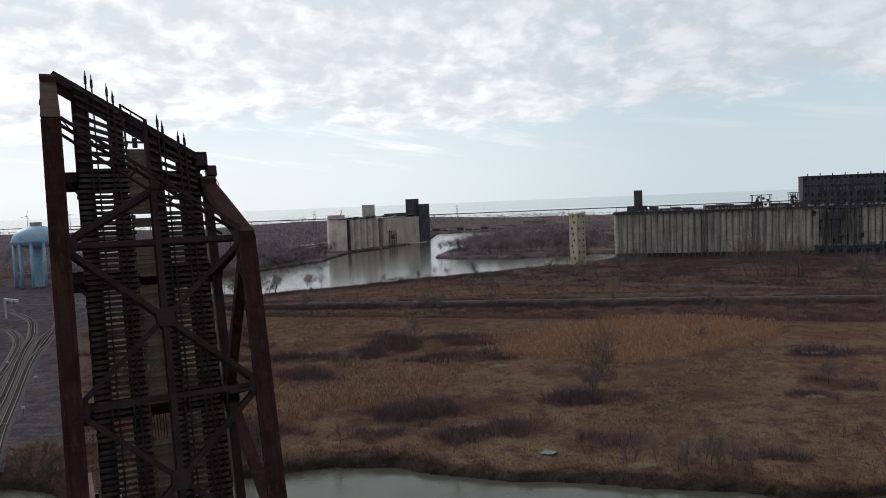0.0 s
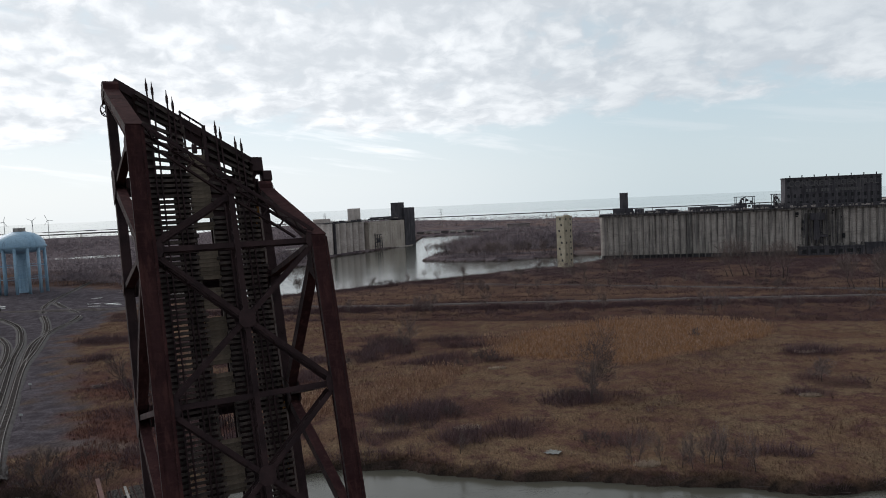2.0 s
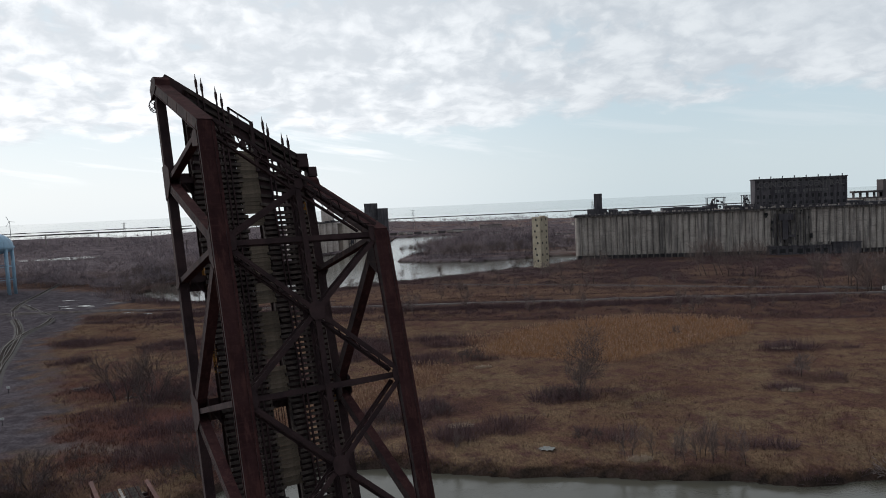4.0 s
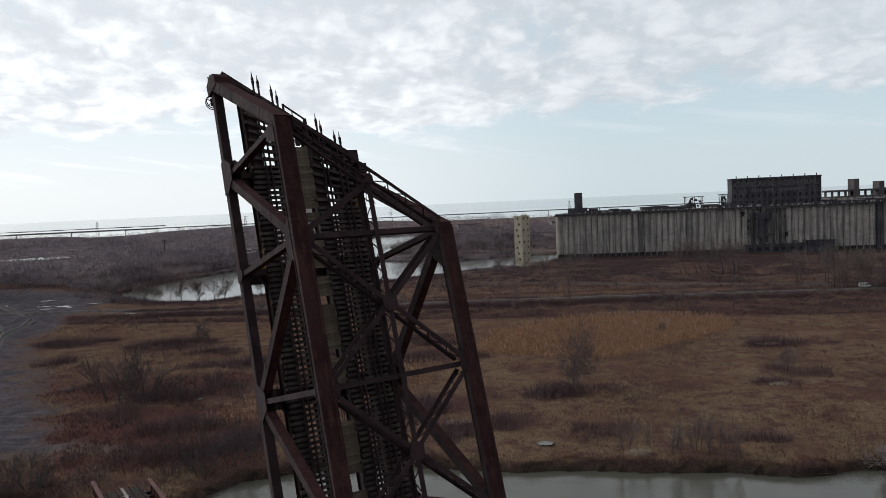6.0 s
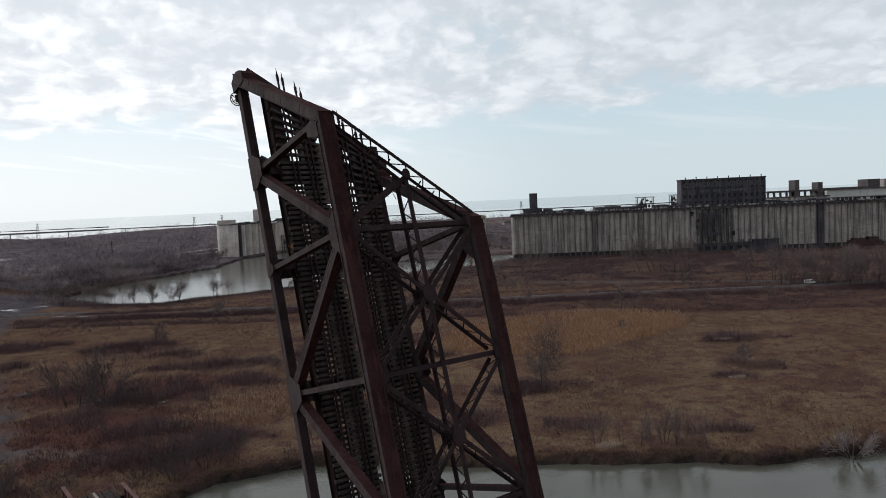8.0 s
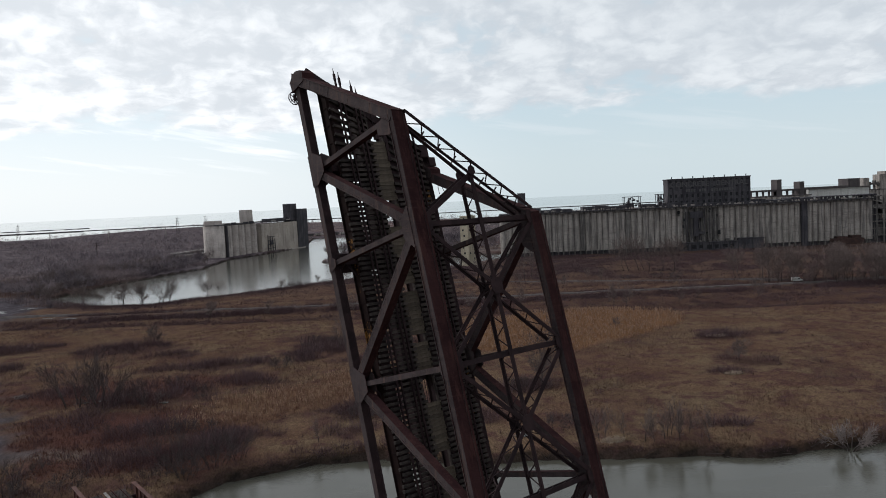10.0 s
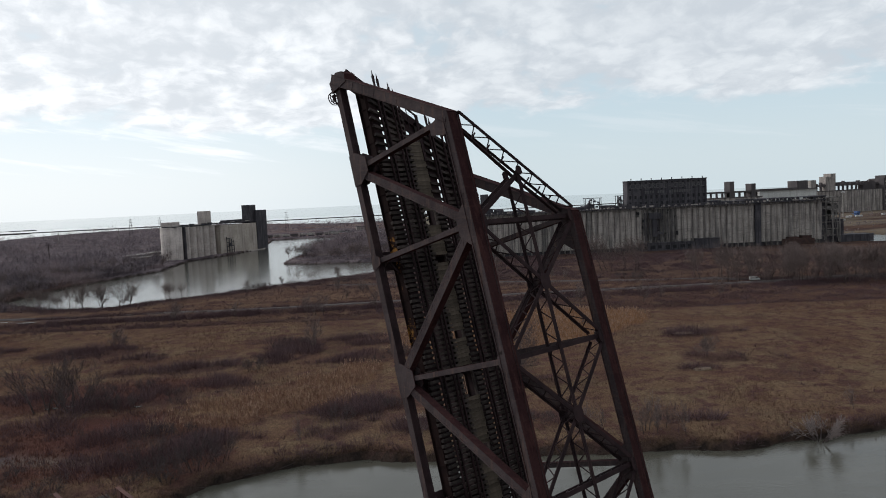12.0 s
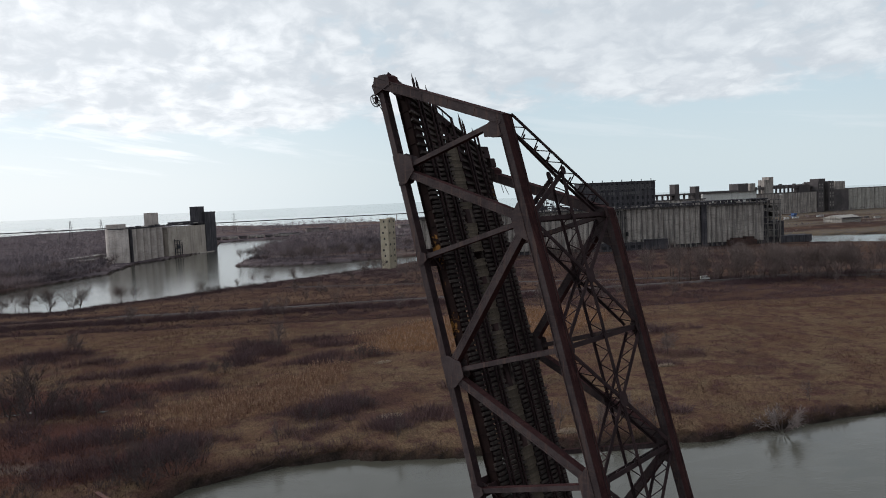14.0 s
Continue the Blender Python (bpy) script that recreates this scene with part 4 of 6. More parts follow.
# roof machinery: open frames
for fx, fw, fh in ((111, 14, 11), (140, 5, 12)):
    s = Shape()
    for px in (fx, fx + fw / 2, fx + fw):
        for py in (8, 16):
            s.beam((px, py, EH), (px, py, EH + fh), 0.5, 0.5)
    for pz in (fh * 0.45, fh):
        for py in (8, 16):
            s.beam((fx - 1, py, EH + pz), (fx + fw + 1, py, EH + pz), 0.5, 0.5)
    s.box((fx + 1, 9, EH + 1), (fx + fw * 0.6, 14, EH + fh * 0.42))
    s.tube((fx + fw * 0.3, 12, EH + fh * 0.5), (fx + fw * 0.3, 12, EH + fh * 0.8), 1.4, 0.7, 8)
    for k in range(7):
        a, zz = fx + fw * (0.05 + 0.13 * k), EH + fh * (0.10 + 0.11 * ((k * 3) % 7))
        s.box((a, 8.5, zz), (a + fw * 0.10, 14, zz + fh * 0.16))
    s.beam((fx, 8, EH), (fx + fw, 8, EH + fh * 0.45), 0.3, 0.3)
    s.beam((fx + fw, 8, EH + fh * 0.45), (fx + fw * 0.4, 8, EH + fh), 0.3, 0.3)
    part("roof_frame", s, DARKWALL, elev)
# dark patched bay, low lean-to along the foot, slit between blocks, end tower
part("chute", Shape().box((168, -2.6, 12), (172, 0.8, 30)).box((165.5, -3.2, 28), (176, 0.9, 33.5)).box((172, -1.8, 14), (178, 0.6, 16)), DARKWALL, elev, "dark rusted loading chute")
lt = part("lean_to", Shape().box((156, -7, -0.5), (204, 2.2, 6.6)).box((155.5, -7.5, 6.6), (204.5, 2.2, 7.0)), DARKWALL, elev, "long low dark shed at the foot")
part("lean_to", Shape().box((204.6, -6, -0.5), (226, 2.2, 8.6)).box((204.2, -6.4, 8.6), (226.5, 2.2, 9.1)), DARKWALL, elev, "long low dark shed at the foot")
for k in range(7):
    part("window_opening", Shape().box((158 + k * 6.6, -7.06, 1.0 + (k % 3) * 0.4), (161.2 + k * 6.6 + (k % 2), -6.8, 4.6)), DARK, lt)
lean_r = random.Random(77)
for k in range(9):
    a = 157 + k * 7.6
    part("roof_debris", Shape().box((a, -5.5, 6.9), (a + lean_r.uniform(1, 4), -1, 7.2 + lean_r.uniform(0.4, 2.4))), SOOTY, elev)
# patched and holed wall over the shed, with rusted chutes and pipes
for k in range(14):
    a, zz = 152 + lean_r.uniform(0, 40), lean_r.uniform(12, 36)
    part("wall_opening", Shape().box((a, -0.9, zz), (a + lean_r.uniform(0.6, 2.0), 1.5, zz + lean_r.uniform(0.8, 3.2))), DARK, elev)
for k in range(9):
    a = 160 + k * 3.1 + lean_r.uniform(-1, 1)
    part("down_pipe", Shape().tube((a, -1.0, 8 + lean_r.uniform(0, 6)), (a + lean_r.uniform(-1.5, 1.5), -0.7, 30 + lean_r.uniform(-6, 7)), 0.35, 0.35, 6), DARKWALL, elev)
# The gap between blocks is a solid strip, its shade put into the colour.
part("slit_wall", Shape().box((gap_at * BIN, -0.6, -0.5), ((gap_at + 1) * BIN, 3, EH + 3.2)), DARKWALL, elev)
part("brick_shed", Shape().box((284, -7, -0.5), (309, 2, 5.0)).box((287, -6, 5.0), (296, 1, 6.6)).box((299, -6, 5.0), (307, 1, 7.4)), material("red_brick", (0.050, 0.030, 0.027), (0.075, 0.042, 0.036), 0.3, stain=(0.03, 0.025, 0.024)), elev)
s = Shape()
for px in (ELEN - 3, ELEN + 3, ELEN + 9, ELEN + 15):
    for py in (2, 12, 22):
        s.beam((px, py, -0.5), (px, py, EH + 2), 0.9, 0.9)
for pz in (6, 12, 18, 24, 30, 36, EH + 2):
    for py in (2, 12, 22):
        s.beam((ELEN - 4, py, pz), (ELEN + 16, py, pz), 0.6, 0.8)
    s.box((ELEN - 3, 3, pz), (ELEN + r.uniform(6, 15), 21, pz + 0.4))
fr = random.Random(13)
for k in range(16):
    a, zz = ELEN + fr.choice((-3, 3, 9)), 6 * fr.randrange(0, 6)
    s.box((a, 3 + fr.uniform(0, 3), zz), (a + 6, 20, zz + fr.uniform(2, 5.6)))
for k in range(7):
    a = ELEN + fr.uniform(-3, 15)
    s.beam((a, 1.6, fr.uniform(0, 10)), (a + fr.uniform(-3, 3), 1.6, fr.uniform(14, 34)), 0.5, 0.4)
part("end_frame", s, SOOTY, elev, "open concrete frame at the end")
part("end_bay", Shape().box((ELEN - 2, 4, -0.5), (ELEN + 4, 24, EH + 4)).box((ELEN + 3, 5, -0.5), (ELEN + 20, 20, 20)).box((ELEN + 15, 2, -0.5), (ELEN + 45, 16, 6)), DARKWALL, elev)


# ---- the slender pale tower ----
wt = thing("stair_tower", pose(86.5, 581, 3.0, 0, 0, -44 + 90 - 6), "slender cream concrete tower pierced by small windows", "tower")
part("tower_shaft", Shape().box((-4.9, -4.1, -1), (4.9, 4.1, 40.2)), CREAM, wt, bevel=0.1)
part("tower_cap", Shape().box((-5.15, -4.35, 39.6), (5.15, 4.35, 40.4)).box((-2, -4.3, 40.4), (2, -1, 41.3)), CREAM, wt)
for k in range(8):
    z = 4.5 + k * 4.7
    for x in ((-2.6, 2.6) if k % 2 else (2.6,)):
        part("window_opening", Shape().box((x - 0.65, -4.13, z), (x + 0.65, -3.8, z + 1.7)), DARK, wt)
    part("window_opening", Shape().box((-4.93, -0.8 + (k % 3 - 1) * 1.2, z), (-4.6, 0.8 + (k % 3 - 1) * 1.2, z + 1.7)), DARK, wt)


CONCRETE_WARM = material("warm_concrete", (0.40, 0.345, 0.30), (0.50, 0.435, 0.38), 0.06, 0.92, 0.0, 0.3, 12.0, (0.27, 0.232, 0.205), True, coords="World", hard=(0.48, 0.68))
# Lighter copy of the stained concrete, for the far elevator.
CONCRETE_FAR = material("bleached_concrete", (0.40, 0.348, 0.320), (0.54, 0.472, 0.438), 0.09, 0.92, 0.0, 0.3, 12.0, (0.25, 0.222, 0.21), True, coords="World", hard=(0.48, 0.72))
# ---- the far grain elevator on the basin ----
F0, F1 = (-149, 862), (-56, 1045)
FLEN = math.hypot(F1[0] - F0[0], F1[1] - F0[1])
fe = thing("grain_elevator", pose(F0[0], F0[1], 0.6, 0, 0, rot_from(F0, F1)), "grey concrete riverside grain elevator with a dark tower", "grain elevator")
FH = 38.5
# Core uses the dark wall colour so the gaps between bins read as shadow.
part("core_wall", Shape().box((14, 8, -1), (88, 24, FH)), DARKWALL, fe)
fb_me = Shape().lathe((0, 0), [(6.55, -1), (6.55, FH)], 28).mesh("bin", CONCRETE_FAR, True)
for k in range(5):
    ob = new("bin", fb_me)
    ob.parent = fe
    ob.matrix_basis = pose(24.5 + k * 13.6, 6.6, 0)
big_me = Shape().lathe((0, 0), [(7.6, -1), (7.6, FH + 0.5), (0.1, FH + 0.7)], 36).mesh("end_bin", CONCRETE_FAR, True)
for x, y in ((9.5, 7.6), (7.5, 16.5)):
    ob = new("end_bin", big_me)
    ob.parent = fe
    ob.matrix_basis = pose(x, y, 0)
# Thin dark upright strip between the end bins and the row.
part("stair_strip", Shape().box((17.0, -0.6, 0), (18.2, 3, FH)), DARKWALL, fe)
part("flat_wall", Shape().box((92, 0, -1), (FLEN * 0.91, 17, FH - 1.5)), CONCRETE_WARM, fe, "pale flat concrete wall")
part("dark_tower", Shape().box((FLEN * 0.90, -1, -1), (FLEN * 1.04, 16, FH + 15.5)).box((FLEN * 0.85, 3, FH - 2), (FLEN * 0.93, 15, FH + 23)), DARKWALL, fe, "tall dark head tower")
part("roof_slab", Shape().box((2, 1.5, FH + 0.7), (FLEN * 0.9, 19, FH + 1.6)), DARKWALL, fe)
for k in range(14):
    part("roof_curb", Shape().box((6 + k * 13, 1.2, FH + 1.6), (13 + k * 13, 4, FH + 2.4 + 0.5 * (k % 3))), DARKWALL if k % 3 else CONCRETE_PALE, fe)
part("roof_gallery", Shape().box((120, 8, FH + 1), (FLEN * 0.9, 16, FH + 4.4)), DARKWALL, fe)
part("roof_tower", Shape().box((66, 4, FH), (80, 14, FH + 17.5)), CONCRETE_FAR, fe)
part("roof_house", Shape().box((4, 8, FH), (20, 22, FH + 6.5)), CONCRETE_FAR, fe)
s = Shape()
for k in range(4):
    s.beam((104 + k * 5.6, -1.5, 1), (104 + k * 5.6, -1.5, 22 - 1.5 * k), 0.9, 0.6)
    s.beam((104, -1.5, 5 + k * 5), (121, -1.5, 5 + k * 5), 0.9, 0.6)
s.box((110, -2, 10), (116, -0.3, 14))
part("loading_frame", s, DARKWALL, fe)
SHED_WALL = material("grey_shed_wall", (0.10, 0.098, 0.10), (0.17, 0.165, 0.165), 0.4, 0.9, 0.0, 0.2, 8.0)
part("quay", Shape().box((4, -1.6, -3), (FLEN * 0.99, 3, 0.5)), CONCRETE_FAR, fe)
for x, y, q, ln in ((-206, 985, 67, 36), (-186, 921, 48, 22)):
    shed = thing("storage_shed", pose(x, y, 2.2, 0, 0, q), "long low pale storage shed beside the elevator", "shed", "sheds beside the elevator")
    part("wall", Shape().box((-ln, -6, 0), (ln, 6, 3.4)), SHED_WALL, shed)
    part("roof", Shape().box((-ln - 0.8, -6.8, 3.4), (ln + 0.8, 6.8, 4.1)), CONCRETE_PALE, shed)


# ---- the water tank ----
tank = thing("water_tank", pose(-342, 569, 2.4), "pale blue elevated steel water tank on many columns", "water tank")
TR = 17.6
rings = [(TR, 37.0)]
for k in range(1, 9):
    q = k / 8 * math.pi / 2
    rings.append((TR * math.cos(q), 37.5 + 11.3 * math.sin(q)))
lower = [(2.5, 31.5), (TR * 0.55, 32), (TR * 0.85, 33.2), (TR, 35.2)]
part("tank_shell", Shape().lathe((0, 0), lower + rings, 48), TANK, tank, smooth=True)
part("balcony", Shape().lathe((0, 0), [(TR, 36.2), (TR + 0.9, 36.2), (TR + 0.9, 37.3), (TR, 37.3)], 48), TANK, tank)
part("riser", Shape().lathe((0, 0), [(4.2, 0), (3.6, 4), (3.6, 33)], 24), TANK, tank, smooth=True)
for k in range(12):
    q = 2 * math.pi * (k + 0.5) / 12
    part("column", Shape().tube(((TR - 0.6) * math.cos(q), (TR - 0.6) * math.sin(q), -0.5), ((TR - 0.9) * math.cos(q), (TR - 0.9) * math.sin(q), 36), 1.15, 1.15, 12), TANK, tank, smooth=True)
for z in (12, 22):
    s = Shape()
    for k in range(12):
        q, q2 = 2 * math.pi * (k + 0.5) / 12, 2 * math.pi * (k + 1.5) / 12
        s.beam((17.0 * math.cos(q), 17.0 * math.sin(q), z), (17.0 * math.cos(q2), 17.0 * math.sin(q2), z), 0.35, 0.35)
    part("tie_ring", s, TANK, tank)
part("roof_hatch", Shape().box((-3.2, -3, 48.3), (3.2, 3, 51.4)), CONCRETE, tank)


# ---- vegetation ----
def mesh_np(name, verts, faces, mat, smooth=False):
    """A mesh from arrays; all faces with the same number of corners."""
    me = bpy.data.meshes.new(name)
    verts, faces = np.asarray(verts, np.float32), np.asarray(faces, np.int32)
    k = faces.shape[1]
    me.vertices.add(len(verts))
    me.vertices.foreach_set("co", verts.ravel())
    me.loops.add(faces.size)
    me.loops.foreach_set("vertex_index", faces.ravel())
    me.polygons.add(len(faces))
    me.polygons.foreach_set("loop_start", np.arange(0, faces.size, k, dtype=np.int32))
    me.update(calc_edges=True)
    me.validate()
    me.materials.append(mat)
    return me


def foliage(name, a, b, c=None, d=None):
    """Dry stems: colours that vary from plant to plant and from place to place."""
    m = bpy.data.materials.new(name)
    m.use_nodes = True
    g = Graph(m.node_tree)
    geo = g.node("ShaderNodeNewGeometry")
    col = g.mix(geo.outputs["Random Per Island"], a, b)
    if c:
        col = g.mix(g.ramp(g.noise(geo.outputs["Position"], 0.08, 4.0, 0.6), 0.42, 0.62), col, c)
    if d:
        col = g.mix(g.math("MULTIPLY", g.ramp(g.noise(g.scaled(geo.outputs["Position"], (0.6, 1.0, 1.0)), 0.03, 5.0, 0.65, 0.5), 0.47, 0.60), 0.75), col, d)
    col = g.mix(1.0, col, (1.09, 1.06, 1.12), "MULTIPLY")
    pb = m.node_tree.nodes["Principled BSDF"]
    g.put(pb.inputs["Base Color"], col)
    pb.inputs["Roughness"].default_value = 0.9
    pb.inputs["Specular IOR Level"].default_value = 0.15
    return m


BARK = foliage("grey_bark", (0.036, 0.029, 0.027), (0.060, 0.048, 0.043))
TWIG = foliage("bare_twigs", (0.050, 0.040, 0.038), (0.098, 0.078, 0.072))
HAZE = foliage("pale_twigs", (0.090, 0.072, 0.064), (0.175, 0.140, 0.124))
# Twigs of the far woods, base colours lifted to stand for haze.
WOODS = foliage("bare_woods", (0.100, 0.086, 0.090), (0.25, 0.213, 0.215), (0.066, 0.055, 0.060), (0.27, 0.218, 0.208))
GRASS = foliage("dry_grass", (0.046, 0.028, 0.020), (0.232, 0.158, 0.106), (0.126, 0.075, 0.052), (0.090, 0.046, 0.031))
STRAW = foliage("dry_reeds", (0.200, 0.112, 0.055), (0.33, 0.198, 0.108))
FADED = foliage("faded_reeds", (0.125, 0.070, 0.048), (0.285, 0.178, 0.124))
BRUSH = foliage("red_brown_brush", (0.042, 0.030, 0.033), (0.145, 0.095, 0.095), (0.090, 0.055, 0.055))


def stems(rng, px, py, pz, count, tall, spread, wide):
    """Bundles of thin standing triangles, one bundle at each place."""
    n = len(px)
    q = rng.uniform(0, 2 * np.pi, (n, count))
    r = rng.random((n, count)) ** 0.7 * spread[:, None]
    bx, by = px[:, None] + np.cos(q) * r * 0.55, py[:, None] + np.sin(q) * r * 0.55
    h = tall[:, None] * rng.uniform(0.35, 1.1, (n, count))
    lean = rng.uniform(0.1, 0.9, (n, count))
    tx, ty = bx + np.cos(q) * r * lean, by + np.sin(q) * r * lean
    face = rng.uniform(0, np.pi, (n, count))
    w = wide[:, None] * rng.uniform(0.6, 1.3, (n, count))
    base = np.repeat(pz[:, None], count, 1) - 0.15
    v = np.empty((n, count, 3, 3))
    v[:, :, 0] = np.stack([bx - np.cos(face) * w, by - np.sin(face) * w, base], -1)
    v[:, :, 1] = np.stack([bx + np.cos(face) * w, by + np.sin(face) * w, base], -1)
    v[:, :, 2] = np.stack([tx, ty, base + h], -1)
    return v.reshape(-1, 3)


def scatter(rng, n, x0, x1, y0, y1):
    """Places, thicker near the river."""
    x = rng.uniform(x0, x1, n)
    y = y0 + (y1 - y0) * rng.random(n) ** 1.35
    return x, y


def stuff(name, verts, mat, label, category):
    f = np.arange(len(verts)).reshape(-1, 3)
    return tagged(new(name, mesh_np(name, verts, f, mat)), label, category, kind="stuff")


rng = np.random.default_rng(11)
x, y = scatter(rng, 150000, -190, 330, 130, 420)
reed, yard, road, bank, scrub = masks(x, y)
wd = water_depth(x, y)
z = height(x, y)
u = rng.random(len(x))
ok = (wd < -1.0) & (yard < 0.3) & (road < 0.5) & (y - x * 0.9 > -160)
keep = ok & (reed < 0.45) & (u > scrub * 0.75)
tall = 0.22 + 0.55 * fbm(x, y, 16.0) + 0.3 * step(fbm(x, y, 40.0), 0.52, 0.60)
rusty = ellipses(x, y, RUSTY, 1.2 * (fbm(x, y, 12.0) - 0.5)) > 0.1
RUSSET = foliage("russet_grass", (0.050, 0.026, 0.022), (0.190, 0.092, 0.064), (0.105, 0.050, 0.038))
both = keep & rusty
verts = stems(rng, x[both], y[both], z[both], 5, tall[both] * 1.3, np.full(both.sum(), 0.7), np.full(both.sum(), 0.06))
stuff("russet_grass", verts, RUSSET, "rust-red dead bracken and grass near the bank", "grass")
keep = keep & ~rusty
verts = stems(rng, x[keep], y[keep], z[keep], 4, tall[keep], np.full(keep.sum(), 0.6), np.full(keep.sum(), 0.06))
stuff("dry_grass", verts, GRASS, "matted tan and brown winter grass of the marsh", "grass")
# reeds: the golden mound, and pale stands beside the scrub
x, y = scatter(rng, 90000, -140, 150, 140, 330)
reed, yard, road, bank, scrub = masks(x, y)
keep = (water_depth(x, y) < -4) & (rng.random(len(x)) < reed * np.where(reed > 0.56, 0.9, 1.3)) & (yard < 0.2)
gold = reed[keep] > 0.56
x, y = x[keep], y[keep]
tall = 1.4 + 1.3 * rng.random(len(x))
verts = stems(rng, x[gold], y[gold], height(x[gold], y[gold]), 4, tall[gold], np.full(gold.sum(), 0.6), np.full(gold.sum(), 0.07))
reeds = stuff("reeds", verts, STRAW, "tall golden dry reeds standing in the marsh", "reeds")
verts = stems(rng, x[~gold], y[~gold], height(x[~gold], y[~gold]), 5, tall[~gold], np.full((~gold).sum(), 0.7), np.full((~gold).sum(), 0.06))
stuff("reeds", verts, FADED, "faded pinkish-brown reed stand with pale seed heads", "reeds")
PLUME = foliage("reed_plume", (0.22, 0.142, 0.092), (0.36, 0.25, 0.175))
pick = rng.random(len(x)) < 0.55
px_, py_ = x[pick], y[pick]
verts = stems(rng, px_, py_, height(px_, py_) + 1.55, 2, 0.7 + 0.9 * rng.random(len(px_)), np.full(len(px_), 0.5), np.full(len(px_), 0.15))
plumes = new("plumes", mesh_np("plumes", verts, np.arange(len(verts)).reshape(-1, 3), PLUME))
plumes.parent = reeds
plumes["label"], plumes["kind"] = "pale feathery seed heads", "stuff"
# tussocks hanging over the edge of the bank
x, y = rng.uniform(-130, 230, 160000), rng.uniform(118, 166, 160000)
wd = water_depth(x, y)
keep = (wd < -0.95) & (wd > -3.0) & (rng.random(len(x)) < 0.35 + 0.65 * step(fbm(x, y, 5.0, 2), 0.35, 0.6))
x, y = x[keep], y[keep]
verts = stems(rng, x, y, height(x, y), 4, 0.2 + 0.65 * fbm(x, y, 4.0, 2), np.full(len(x), 0.7), np.full(len(x), 0.05))
TUSSOCK = foliage("bank_tussock", (0.035, 0.022, 0.018), (0.19, 0.125, 0.078), (0.075, 0.047, 0.033))
stuff("bank_tussocks", verts, TUSSOCK, "brown grass tussocks overhanging the muddy river bank", "grass")
# low brush
x, y = scatter(rng, 170000, -200, 340, 128, 640)
reed, yard, road, bank, scrub = masks(x, y)
r1, r2, r3 = lines(x, y)
wd = water_depth(x, y)
near = step(wd, -6, -2.5)
left = step(-x, 30, 95) * step(-y, -300, -200)
belt = step(r3, -5, 4) * step(-r1, 4, 10) * step(x, -70, 10)
chance = 1.5 * step(scrub, 0.5, 0.9) + 0.9 * belt * step(fbm(x * 0.4, y, 14.0, 2), 0.40, 0.58) + 0.45 * np.exp(-(r3 / 7.0) ** 2) + 1.2 * np.exp(-((r1 + 10) / 5.0) ** 2) + 0.5 * np.exp(-((r2 + 8) / 5.0) ** 2) + 0.4 * np.exp(-((r1 - 12) / 3.0) ** 2) + 0.35 * np.exp(-((r1 - 30) / 4.0) ** 2) + 0.9 * near * step(fbm(x, y, 18.0, 2), 0.42, 0.60) + 0.42 * left + 0.05
keep = (wd < -0.35) & (rng.random(len(x)) < chance * step(fbm(x, y, 6.0, 2), 0.3, 0.6)) & (yard < 0.3) & (reed < 0.4)
x, y = x[keep], y[keep]
core = step(ellipses(x, y, THICKET, 0.5 * (fbm(x, y, 7.0, 2) - 0.5)), 0.0, 0.6)
size = 0.6 + 2.3 * fbm(x, y, 10.0, 2) ** 1.5 + 2.6 * core + 1.0 * (rng.random(len(x)) < 0.10)
r1, r2, r3 = lines(x, y)
size = size + 1.8 * np.exp(-((r1 + 10) / 6.0) ** 2) + 1.2 * np.exp(-((r2 + 8) / 7.0) ** 2)
verts = stems(rng, x, y, height(x, y), 10, size * 0.85, size * 1.25, np.full(len(x), 0.055))
stuff("brush", verts, BRUSH, "dark red-brown leafless brush in tangled patches", "brush")


x, y = rng.uniform(-170, 330, 60000), rng.uniform(355, 640, 60000)
reed, yard, road, bank, scrub = masks(x, y)
r1, r2, r3 = lines(x, y)
keep = (water_depth(x, y) < -1.5) & (np.abs(r1) > 4.5) & (np.abs(r2) > 3.5) & (yard < 0.3) & (rng.random(len(x)) < 0.12 + 0.6 * step(scrub, 0.4, 1.0) * step(fbm(x * 0.45, y, 9.0, 2), 0.42, 0.6))
x, y = x[keep], y[keep]
size = 0.9 + 2.2 * fbm(x * 0.5, y, 14.0, 2) ** 1.6
verts = stems(rng, x, y, height(x, y), 8, size, size * 0.9, np.full(len(x), 0.08))
stuff("brush", verts, BRUSH, "low russet brush on the land beyond the road", "brush")


x = rng.uniform(-170, 340, 9000)
side = np.where(rng.random(9000) < 0.7, rng.normal(-9.5, 3.0, 9000), rng.normal(8.0, 2.0, 9000))
y = 385 - 0.16 * x + side
keep = (fbm(x, y, 16.0, 2) > 0.42) & (np.abs(side) > 4.0) & (masks(x, y)[1] < 0.3)
x, y = x[keep], y[keep]
size = 1.0 + 3.2 * fbm(x, y, 12.0, 2) ** 1.4
verts = stems(rng, x, y, height(x, y), 9, size, size * 0.9, np.full(len(x), 0.07))
stuff("hedge", verts, BRUSH, "straggling leafless hedge beside the gravel road", "hedge")


